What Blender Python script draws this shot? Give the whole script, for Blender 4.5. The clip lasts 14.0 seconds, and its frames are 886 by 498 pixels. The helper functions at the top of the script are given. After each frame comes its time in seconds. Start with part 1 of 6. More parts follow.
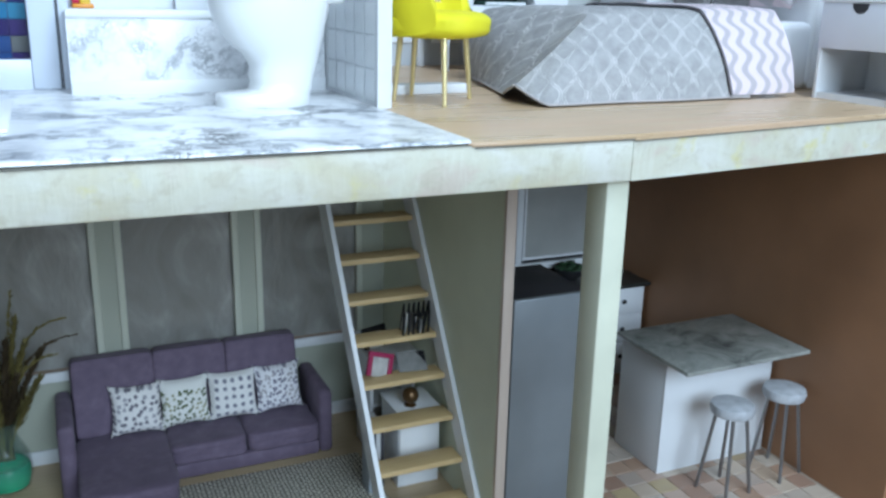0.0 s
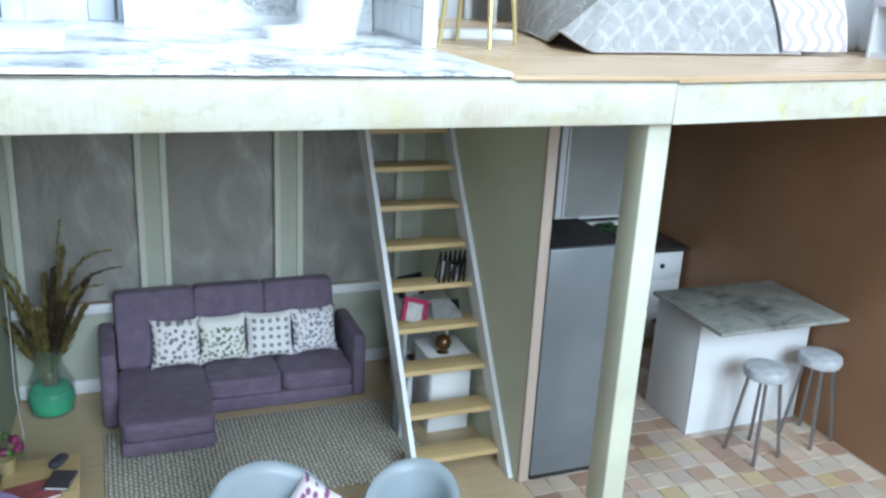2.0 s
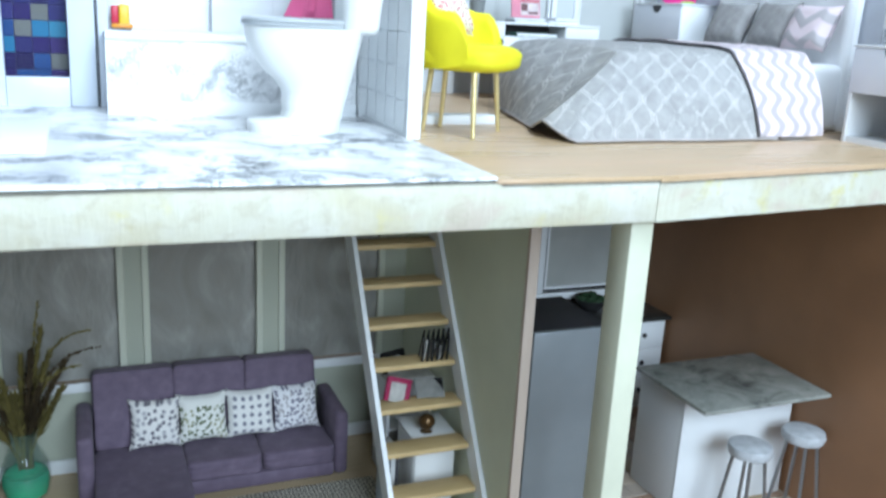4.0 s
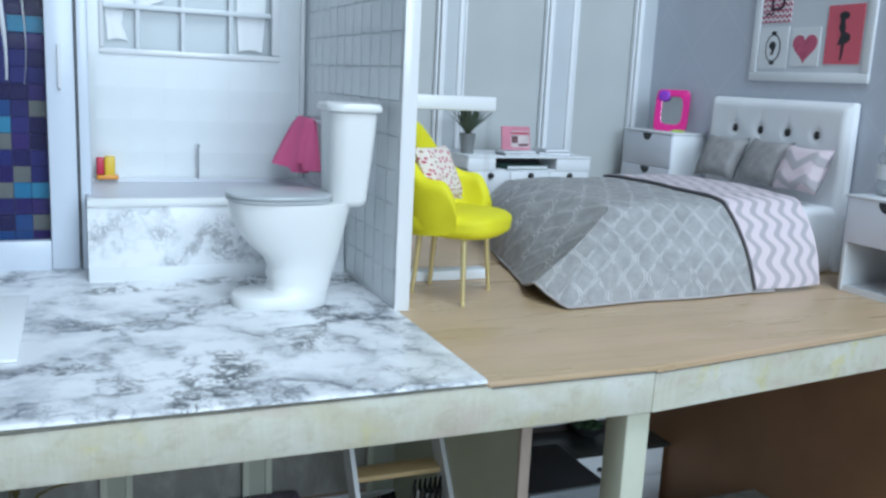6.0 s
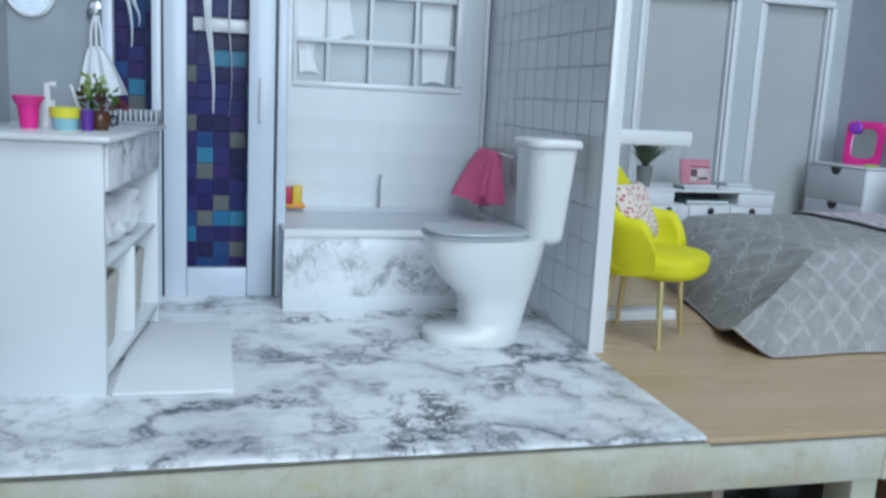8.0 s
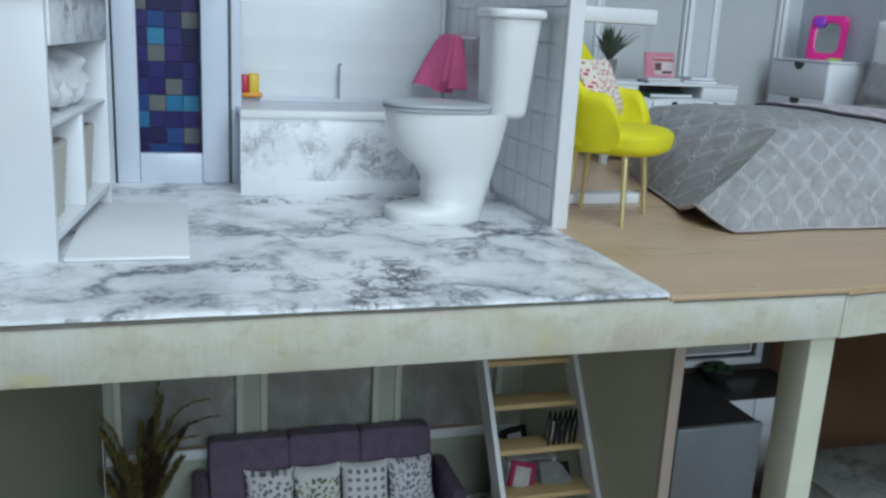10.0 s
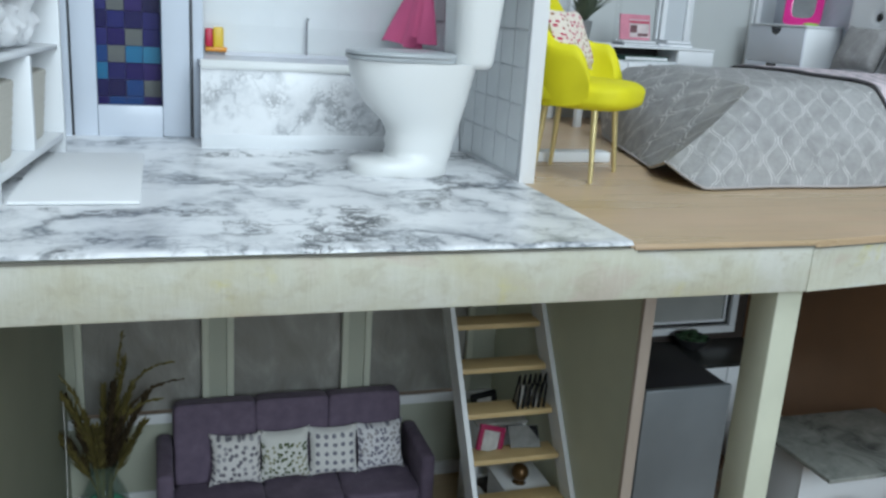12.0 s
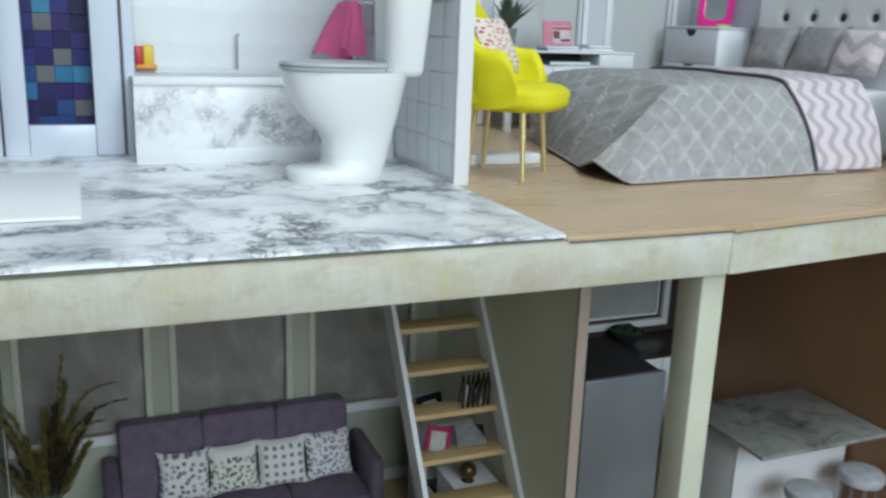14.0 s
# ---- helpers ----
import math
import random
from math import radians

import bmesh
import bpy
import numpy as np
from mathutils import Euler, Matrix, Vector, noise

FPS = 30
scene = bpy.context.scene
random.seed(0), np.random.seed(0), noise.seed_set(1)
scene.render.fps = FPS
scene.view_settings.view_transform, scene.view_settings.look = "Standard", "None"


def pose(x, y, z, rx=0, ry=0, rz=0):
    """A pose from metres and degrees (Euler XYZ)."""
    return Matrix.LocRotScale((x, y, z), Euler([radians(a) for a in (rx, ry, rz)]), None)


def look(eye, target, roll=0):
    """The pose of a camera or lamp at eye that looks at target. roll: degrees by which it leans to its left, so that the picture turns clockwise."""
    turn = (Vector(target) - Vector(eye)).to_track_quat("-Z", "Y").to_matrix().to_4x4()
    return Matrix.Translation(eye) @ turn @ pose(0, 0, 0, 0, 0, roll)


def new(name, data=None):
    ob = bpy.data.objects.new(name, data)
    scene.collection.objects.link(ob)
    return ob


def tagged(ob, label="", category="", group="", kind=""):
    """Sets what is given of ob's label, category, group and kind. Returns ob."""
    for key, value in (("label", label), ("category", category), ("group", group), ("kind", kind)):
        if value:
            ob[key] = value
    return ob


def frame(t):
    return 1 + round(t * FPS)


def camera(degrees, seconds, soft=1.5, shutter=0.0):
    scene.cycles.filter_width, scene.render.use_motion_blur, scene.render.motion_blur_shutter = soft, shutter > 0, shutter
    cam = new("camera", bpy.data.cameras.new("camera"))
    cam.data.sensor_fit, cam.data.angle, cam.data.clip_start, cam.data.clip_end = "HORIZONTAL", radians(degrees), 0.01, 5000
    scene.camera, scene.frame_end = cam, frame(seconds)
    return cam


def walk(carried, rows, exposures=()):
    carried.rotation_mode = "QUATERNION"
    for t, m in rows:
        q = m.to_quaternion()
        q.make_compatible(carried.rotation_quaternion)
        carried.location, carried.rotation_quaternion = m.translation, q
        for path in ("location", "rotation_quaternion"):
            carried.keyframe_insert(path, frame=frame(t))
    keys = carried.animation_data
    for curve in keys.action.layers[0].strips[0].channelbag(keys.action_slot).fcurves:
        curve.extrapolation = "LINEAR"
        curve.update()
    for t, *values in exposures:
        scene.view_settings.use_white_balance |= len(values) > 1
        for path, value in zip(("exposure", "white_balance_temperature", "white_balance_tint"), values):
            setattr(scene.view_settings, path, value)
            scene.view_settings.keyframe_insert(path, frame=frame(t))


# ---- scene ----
# A doll's house at one sixth of life size: lengths below are life-size metres, S shrinks them.
S = 1 / 6
U = 3.03  # top of the upper floor above the lower floor

ROWS = [  # seconds, eye, yaw, pitch and roll in degrees
    (0.0, (-1.685, -3.427, 3.648), -24.47, -16.19, 1.32),
    (0.5, (-1.706, -3.517, 3.598), -23.29, -16.71, 2.10),
    (1.0, (-1.697, -3.523, 3.527), -22.56, -17.00, 1.86),
    (1.5, (-1.684, -3.506, 3.511), -22.13, -17.84, 2.17),
    (2.0, (-1.696, -3.526, 3.475), -21.74, -17.95, 3.06),
    (2.2, (-1.682, -3.549, 3.457), -21.32, -17.66, 2.47),
    (4.3, (-1.702, -3.389, 3.885), -23.15, -13.78, 3.22),
    (4.5, (-1.700, -3.364, 4.029), -23.01, -11.93, 3.10),
    (5.0, (-1.622, -3.358, 4.157), -23.57, -10.05, 2.34),
    (5.5, (-1.593, -3.197, 4.216), -22.96, -11.74, 3.83),
    (5.7, (-1.594, -3.193, 4.241), -23.45, -10.85, 3.53),
    (6.0, (-1.598, -3.190, 4.290), -23.07, -10.93, 2.80),
    (6.5, (-1.608, -3.175, 4.378), -22.32, -10.34, 2.07),
    (7.0, (-1.704, -3.155, 4.380), -19.87, -9.83, 1.53),
    (7.5, (-1.826, -3.073, 4.399), -16.81, -9.64, 1.86),
    (7.8, (-1.835, -3.030, 4.362), -13.72, -9.00, 2.57),
    (8.0, (-1.908, -2.965, 4.336), -14.53, -9.89, 2.91),
    (8.5, (-1.958, -2.952, 4.195), -15.94, -11.04, 2.86),
    (9.0, (-1.974, -2.949, 4.089), -16.89, -11.93, 2.99),
    (9.2, (-1.934, -2.940, 4.071), -17.00, -12.68, 2.81),
    (11.5, (-1.831, -3.005, 3.923), -17.67, -14.93, 3.31),
    (12.0, (-1.767, -2.925, 3.878), -18.45, -15.35, 3.68),
    (12.5, (-1.761, -2.925, 3.887), -18.31, -14.92, 3.00),
    (13.0, (-1.726, -3.001, 3.862), -18.93, -14.36, 2.95),
    (13.5, (-1.687, -3.021, 3.865), -19.25, -14.38, 2.43),
    (14.0, (-1.824, -3.047, 3.856), -22.69, -14.31, 2.02),
]


def eye_pose(x, y, z, yaw, pitch, roll):
    turn = Euler((0, 0, radians(yaw))).to_matrix() @ Euler((radians(90 + pitch), 0, 0)).to_matrix()
    m = turn.to_4x4() @ pose(0, 0, 0, 0, 0, roll)
    m.translation = Vector((x, y, z)) * S
    return m


cam = camera(53.8, 14.0, soft=2.6, shutter=0.5)
walk(cam, [(t, eye_pose(*e, *a)) for t, e, *a in ROWS],
     exposures=[(0.0, 0.36, 5780, 10), (0.5, 0.45, 5830, 10), (1.0, 0.62, 5880, 10), (2.2, 0.85, 6000, 10), (4.3, 0.63, 6000, 10), (5.0, 0.38, 5980, 10),
                (6.0, -0.08, 5950, 10), (7.0, -0.23, 5900, 10), (7.8, -0.38, 5960, 10), (9.0, -0.5, 6080, 10), (11.5, -0.26, 6400, 10), (14.0, -0.1, 6600, 10)])

# ---- light: the room around the doll's house ----
world = bpy.data.worlds.new("room_air")
scene.world = world
world.use_nodes = True
world.node_tree.nodes["Background"].inputs[0].default_value = (0.62, 0.68, 0.75, 1)
world.node_tree.nodes["Background"].inputs[1].default_value = 0.15


def area_lamp(name, m, sx, sy, watts, colour):
    d = bpy.data.lights.new(name, "AREA")
    d.shape, d.size, d.size_y, d.energy, d.color = "RECTANGLE", sx, sy, watts, colour
    ob = new(name, d)
    ob.matrix_world = m
    return ob


area_lamp("ceiling_panel_lamp", look((0.22, -0.75, 2.38), (0.08, 0.1, 0.5)), 1.1, 1.1, 33, (0.79, 0.92, 1.0))
area_lamp("window_daylight", look((0.14, -2.25, 1.36), (0.05, 0.2, 0.35)), 1.4, 1.25, 48, (0.77, 0.91, 1.0))

# ---- building helpers ----
class Mesh:
    """Collects faces in life-size metres; T places what is added next."""

    def __init__(self):
        self.v, self.f, self.T = [], [], Matrix.Identity(4)

    def add(self, verts, faces):
        n = len(self.v)
        self.v += [tuple(self.T @ Vector(p)) for p in verts]
        self.f += [tuple(n + i for i in f) for f in faces]
        return self

    def take(self, bm):
        bm.verts.index_update()
        self.add([v.co.copy() for v in bm.verts], [[v.index for v in f.verts] for f in bm.faces])
        bm.free()
        return self

    def box(self, x0, x1, y0, y1, z0, z1, b=0.0, seg=2):
        bm = bmesh.new()
        bmesh.ops.create_cube(bm, size=1)
        for v in bm.verts:
            v.co = ((x0 + x1) / 2 + v.co.x * (x1 - x0), (y0 + y1) / 2 + v.co.y * (y1 - y0), (z0 + z1) / 2 + v.co.z * (z1 - z0))
        if b:
            bmesh.ops.bevel(bm, geom=bm.edges[:], offset=b, segments=seg, profile=0.5, affect="EDGES")
        return self.take(bm)

    def loft(self, rings, cap=True):
        """Closed rings of equal length, skinned one to the next."""
        n = len(rings[0])
        faces = [(k * n + i, k * n + (i + 1) % n, (k + 1) * n + (i + 1) % n, (k + 1) * n + i) for k in range(len(rings) - 1) for i in range(n)]
        if cap:
            faces += [tuple(range(n - 1, -1, -1)), tuple((len(rings) - 1) * n + i for i in range(n))]
        return self.add([p for r in rings for p in r], faces)

    def lathe(self, profile, c=(0, 0, 0), n=24, cap=True):
        return self.loft([[(c[0] + r * math.cos(2 * math.pi * i / n), c[1] + r * math.sin(2 * math.pi * i / n), c[2] + z) for i in range(n)] for r, z in profile], cap)

    def tube(self, pts, r, n=10, r1=None):
        """A round bar along the points, tapering from r to r1."""
        pts = [Vector(p) for p in pts]
        rings = []
        for k, p in enumerate(pts):
            d = (pts[min(k + 1, len(pts) - 1)] - pts[max(k - 1, 0)]).normalized()
            a = d.orthogonal().normalized() if k == 0 else (a - d * a.dot(d)).normalized()
            b, rr = d.cross(a), r + ((r1 if r1 is not None else r) - r) * k / max(1, len(pts) - 1)
            rings.append([tuple(p + rr * (a * math.cos(2 * math.pi * i / n) + b * math.sin(2 * math.pi * i / n))) for i in range(n)])
        return self.loft(rings)

    def soft(self, c, size, p=4.0, n=8, wave=0.0, seed=0.0):
        """A stuffed, rounded block: a superellipsoid with a slightly uneven skin."""
        bm = bmesh.new()
        bmesh.ops.create_cube(bm, size=2)
        bmesh.ops.subdivide_edges(bm, edges=bm.edges[:], cuts=n, use_grid_fill=True)
        for v in bm.verts:
            q = v.co
            k = (abs(q.x) ** p + abs(q.y) ** p + abs(q.z) ** p) ** (1 / p)
            q = q / k
            w = 1 + wave * noise.noise(q * 2.3 + Vector((seed, seed * 1.7, 0)))
            v.co = Vector((c[0] + q.x * size[0] / 2 * w, c[1] + q.y * size[1] / 2 * w, c[2] + q.z * size[2] / 2 * w))
        return self.take(bm)

    def grid(self, nx, ny, fn, thick=None):
        """A surface fn(u, v), with a back at fn + thick if given."""
        top = [fn(i / nx, j / ny) for j in range(ny + 1) for i in range(nx + 1)]
        idx = lambda i, j: j * (nx + 1) + i
        faces = [(idx(i, j), idx(i + 1, j), idx(i + 1, j + 1), idx(i, j + 1)) for j in range(ny) for i in range(nx)]
        if thick is None:
            return self.add(top, faces)
        n = len(top)
        low = [tuple(Vector(p) + Vector(thick)) for p in top]
        faces += [tuple(n + q for q in reversed(f)) for f in faces]
        rim = [idx(i, 0) for i in range(nx)] + [idx(nx, j) for j in range(ny)] + [idx(i, ny) for i in range(nx, 0, -1)] + [idx(0, j) for j in range(ny, 0, -1)]
        faces += [(rim[k], n + rim[k], n + rim[(k + 1) % len(rim)], rim[(k + 1) % len(rim)]) for k in range(len(rim))]
        return self.add(top + low, faces)

    def take_bar(self, other):
        return self.add(other.v, other.f)

    def data(self, name, material, sharp=38):
        me = bpy.data.meshes.new(name)
        me.from_pydata([(x * S, y * S, z * S) for x, y, z in self.v], [], self.f)
        bm = bmesh.new()
        bm.from_mesh(me)
        bmesh.ops.recalc_face_normals(bm, faces=bm.faces[:])
        bm.to_mesh(me)
        bm.free()
        me.polygons.foreach_set("use_smooth", [True] * len(me.polygons))
        me.set_sharp_from_angle(angle=radians(sharp))
        me.materials.append(material)
        return me


def part(name, m, material, parent=None, label="", at=(0, 0, 0), rz=0.0, sharp=38):
    """One mesh object, under its thing or on its own."""
    ob = new(name, m.data(name, material, sharp))
    ob.parent = parent
    ob.matrix_basis = Matrix.LocRotScale(Vector(at) * S, Euler((0, 0, radians(rz))), None)
    return tagged(ob, label)


def thing(name, x, y, z, label, category, rz=0.0, group="", kind=""):
    ob = new(name)
    ob.empty_display_size = 0.01
    ob.matrix_basis = spot(x, y, z, rz)
    return tagged(ob, label, category, group, kind)


def spot(x, y, z, rz=0.0):
    return Matrix.LocRotScale(Vector((x, y, z)) * S, Euler((0, 0, radians(rz))), None)


def structure(name, m, material, label, category):
    return tagged(part(name, m, material), label, category, kind="structure")

# ---- materials ----
class Nodes:
    """A node material with short calls; coordinates are life-size metres of the object."""

    def __init__(self, name, rough=0.5, metal=0.0, spec=0.5):
        self.m = bpy.data.materials.new(name)
        self.m.use_nodes = True
        self.t = self.m.node_tree
        self.b = self.t.nodes["Principled BSDF"]
        self.b.inputs["Roughness"].default_value = rough
        self.b.inputs["Metallic"].default_value = metal
        self.b.inputs["Specular IOR Level"].default_value = spec
        c = self.n("ShaderNodeTexCoord")
        mp = self.n("ShaderNodeMapping")
        mp.inputs["Scale"].default_value = (6, 6, 6)
        self.link(c.outputs["Object"], mp.inputs[0])
        self.co = mp.outputs[0]

    def n(self, kind, operation=None):
        node = self.t.nodes.new(kind)
        if operation:
            node.operation = operation
        return node

    def link(self, a, b):
        self.t.links.new(a, b)

    def map(self, scale=(1, 1, 1), rot=(0, 0, 0), off=(0, 0, 0), src=None):
        m = self.n("ShaderNodeMapping")
        m.inputs["Scale"].default_value, m.inputs["Rotation"].default_value, m.inputs["Location"].default_value = scale, [radians(a) for a in rot], off
        self.link(src or self.co, m.inputs[0])
        return m.outputs[0]

    def noise(self, scale, detail=4.0, src=None, distort=0.0, rough=0.55):
        x = self.n("ShaderNodeTexNoise")
        x.inputs["Scale"].default_value, x.inputs["Detail"].default_value, x.inputs["Distortion"].default_value, x.inputs["Roughness"].default_value = scale, detail, distort, rough
        self.link(src or self.co, x.inputs["Vector"])
        return x.outputs["Fac"]

    def ramp(self, fac, *stops, ease="LINEAR"):
        r = self.n("ShaderNodeValToRGB")
        r.color_ramp.interpolation = ease
        e = r.color_ramp.elements
        while len(e) < len(stops):
            e.new(0.5)
        for el, (p, c) in zip(e, stops):
            el.position, el.color = p, (*c, 1) if len(c) == 3 else c
        self.link(fac, r.inputs[0])
        return r.outputs[0]

    def mix(self, fac, a, b, kind="MIX"):
        x = self.n("ShaderNodeMix")
        x.data_type, x.blend_type = "RGBA", kind
        for sock, val in ((x.inputs[0], fac), (x.inputs[6], a), (x.inputs[7], b)):
            if isinstance(val, (int, float)):
                sock.default_value = val
            elif isinstance(val, tuple):
                sock.default_value = (*val, 1)
            else:
                self.link(val, sock)
        return x.outputs[2]

    def math(self, op, a, b=0.0, c=0.0):
        x = self.n("ShaderNodeMath", operation=op)
        for sock, val in zip(x.inputs, (a, b, c)):
            if isinstance(val, (int, float)):
                sock.default_value = val
            else:
                self.link(val, sock)
        return x.outputs[0]

    def xyz(self, src=None):
        s = self.n("ShaderNodeSeparateXYZ")
        self.link(src or self.co, s.inputs[0])
        return s.outputs

    def done(self, colour, bump=None, strength=0.2, dist=0.01):
        if isinstance(colour, tuple):
            self.b.inputs["Base Color"].default_value = (*colour, 1)
        else:
            self.link(colour, self.b.inputs["Base Color"])
        if bump is not None:
            x = self.n("ShaderNodeBump")
            x.inputs["Strength"].default_value, x.inputs["Distance"].default_value = strength, dist * S
            self.link(bump, x.inputs["Height"])
            self.link(x.outputs[0], self.b.inputs["Normal"])
        return self.m


def shade(c, k):
    return tuple(min(1, v * k) for v in c)


def plain(name, c, rough=0.5, metal=0.0, var=0.12, big=1.3, fine=30, bump=0.1, spec=0.5):
    """Paint, plastic, metal or cloth with soft blotches, fine grain and slight relief."""
    k = Nodes(name, rough, metal, spec)
    a, b = k.noise(big, 3), k.noise(fine, 5)
    col = k.mix(k.ramp(a, (0.3, (0, 0, 0)), (0.7, (1, 1, 1))), shade(c, 1 - var), shade(c, 1 + var * 0.5))
    col = k.mix(k.math("MULTIPLY", b, var), col, shade(c, 0.75))
    return k.done(col, b, bump)


def stretched(name, c0, c1, rough, scale=(1, 14, 14), bump=0.15):
    """Wood with grain along x."""
    k = Nodes(name, rough)
    v = k.map(scale)
    g = k.noise(3.0, 6, v, 0.6)
    col = k.ramp(g, (0.25, c0), (0.55, c1), (0.8, shade(c0, 1.05)))
    col = k.mix(k.math("MULTIPLY", k.noise(1.1, 2), 0.35), col, shade(c0, 0.85))
    return k.done(col, g, bump, 0.004)


def marble_stuff(name, vein, ink, rough=0.22, scale=1.0, amount=1.0):
    """White stone print: a loose net of smoky veins, with inky specks along the darkest stretches."""
    k = Nodes(name, rough)
    base = k.map((scale, scale, scale))
    nz = k.n("ShaderNodeTexNoise")
    nz.inputs["Scale"].default_value, nz.inputs["Detail"].default_value, nz.inputs["Roughness"].default_value = 2.4, 6, 0.6
    k.link(base, nz.inputs["Vector"])
    sc = k.n("ShaderNodeVectorMath", operation="SCALE")
    sc.inputs["Scale"].default_value = 0.95
    k.link(nz.outputs["Color"], sc.inputs[0])
    warp = k.n("ShaderNodeVectorMath", operation="ADD")
    k.link(base, warp.inputs[0])
    k.link(sc.outputs[0], warp.inputs[1])
    w = warp.outputs[0]

    def net(size):
        vo = k.n("ShaderNodeTexVoronoi")
        vo.feature = "DISTANCE_TO_EDGE"
        vo.inputs["Scale"].default_value = size
        k.link(w, vo.inputs["Vector"])
        return vo.outputs["Distance"]

    g = lambda v: (v, v, v)
    wide, small, web = net(2.0), net(4.6), net(10.5)
    strong = k.ramp(k.noise(1.5, 3, base), (0.42, g(0.0)), (0.52, g(0.75)), (0.6, g(1.0)))
    here = k.ramp(k.noise(1.9, 3, k.map((scale, scale, scale), off=(4, 7, 2))), (0.47, g(0.0)), (0.6, g(1.0)))
    ragged = k.ramp(k.noise(7, 6, w, 0.4, 0.65), (0.34, g(0.25)), (0.62, g(1.0)))
    vein_line = k.math("MULTIPLY", k.ramp(wide, (0.0, g(1.0)), (0.025, g(0.8)), (0.06, g(0.45)), (0.14, g(0.2)), (0.26, g(0))), strong)
    branch = k.math("MULTIPLY", k.ramp(small, (0.0, g(0.75)), (0.03, g(0.42)), (0.09, g(0.1)), (0.14, g(0))), here)
    smoke = k.math("MULTIPLY", k.ramp(k.noise(3.4, 7, w, 0.4, 0.6), (0.45, g(0)), (0.57, g(0.6)), (0.7, g(1.0))), k.math("MULTIPLY", strong, k.ramp(wide, (0.0, g(1)), (0.22, g(0.7)), (0.45, g(0.15)))))
    f = k.math("MULTIPLY", k.math("MAXIMUM", vein_line, branch), ragged)
    f = k.math("MINIMUM", k.math("ADD", f, k.math("MULTIPLY", smoke, 0.55)), 1.0)
    col = k.mix(k.noise(1.5, 4, base), (0.9, 0.905, 0.915), (0.84, 0.855, 0.875))
    col = k.mix(k.math("MULTIPLY", f, amount), col, vein)
    dark = k.ramp(k.noise(1.6, 3, k.map((scale, scale, scale), off=(9, 3, 5))), (0.51, g(0)), (0.59, g(1)))
    scribble = k.math("MULTIPLY", k.ramp(k.math("MINIMUM", web, k.math("MULTIPLY", small, 0.7)), (0.0, g(1)), (0.03, g(0.8)), (0.07, g(0))), k.math("MULTIPLY", dark, k.ramp(wide, (0.07, g(1)), (0.2, g(0)))))
    crack = k.math("MULTIPLY", k.ramp(wide, (0.0, g(0.8)), (0.012, g(0.5)), (0.03, g(0))), k.math("MULTIPLY", strong, k.ramp(k.noise(5, 4, w), (0.47, g(0)), (0.6, g(1)))))
    return k.done(k.mix(k.math("MULTIPLY", k.math("MAXIMUM", scribble, crack), amount), col, ink), None)


white_paint = plain("white_paint", (0.78, 0.8, 0.82), 0.35, var=0.05, bump=0.05)
mount_card = plain("pale_blue_mount_card", (0.68, 0.71, 0.75), 0.6, var=0.05, bump=0.05)
door_white = plain("blue_white_door_paint", (0.66, 0.71, 0.79), 0.25, var=0.06, bump=0.03)
white_gloss = plain("white_gloss", (0.8, 0.81, 0.82), 0.15, var=0.03, bump=0.02)
marble = marble_stuff("white_marble_print", (0.165, 0.187, 0.22), (0.03, 0.035, 0.042), 0.3)
tub_marble = marble_stuff("tub_marble", (0.3, 0.32, 0.35), (0.12, 0.13, 0.15), 0.25, 1.1, 0.55)
grey_marble = marble_stuff("drawer_marble", (0.28, 0.3, 0.33), (0.1, 0.11, 0.13), 0.3, 1.9, 0.9)


def beam_paint():
    """Cream paint, patched in paler and pinker coats, with small yellow spots and brush marks."""
    k = Nodes("cream_beam_paint", 0.55)
    coat = k.noise(2.6, 5, k.map((0.8, 1, 1.6)), 0.5, 0.55)
    fine, speck = k.noise(34, 5), k.noise(9, 6, k.map((0.9, 1, 1.3)), 0.4, 0.65)
    brush = k.noise(5, 4, k.map((5, 1, 0.8), off=(2, 0, 1)), 0.4)
    col = k.ramp(coat, (0.36, (0.56, 0.5, 0.42)), (0.45, (0.58, 0.57, 0.46)), (0.53, (0.59, 0.585, 0.49)), (0.66, (0.65, 0.65, 0.59)))
    col = k.mix(k.ramp(brush, (0.5, (0, 0, 0)), (0.68, (0.5, 0.5, 0.5))), col, (0.66, 0.67, 0.58))
    stain = k.ramp(k.noise(1.9, 5, k.map((1, 1, 1), off=(3, 1, 2)), 0.5), (0.52, (0, 0, 0)), (0.66, (0.5, 0.5, 0.5)))
    col = k.mix(stain, col, (0.5, 0.45, 0.27))
    spot = k.ramp(k.noise(4.2, 4, k.map((1, 1, 1), off=(7, 3, 1)), 0.3, 0.6), (0.6, (0, 0, 0)), (0.7, (0.75, 0.75, 0.75)))
    col = k.mix(spot, col, (0.6, 0.55, 0.2))
    grime = k.ramp(speck, (0.52, (0, 0, 0)), (0.68, (0.55, 0.55, 0.55)))
    col = k.mix(grime, col, (0.43, 0.39, 0.29))
    return k.done(k.mix(k.math("MULTIPLY", fine, 0.22), col, (0.46, 0.45, 0.36)), k.math("ADD", coat, k.math("ADD", k.math("MULTIPLY", speck, 0.6), k.math("MULTIPLY", brush, 0.5))), 0.3, 0.02)


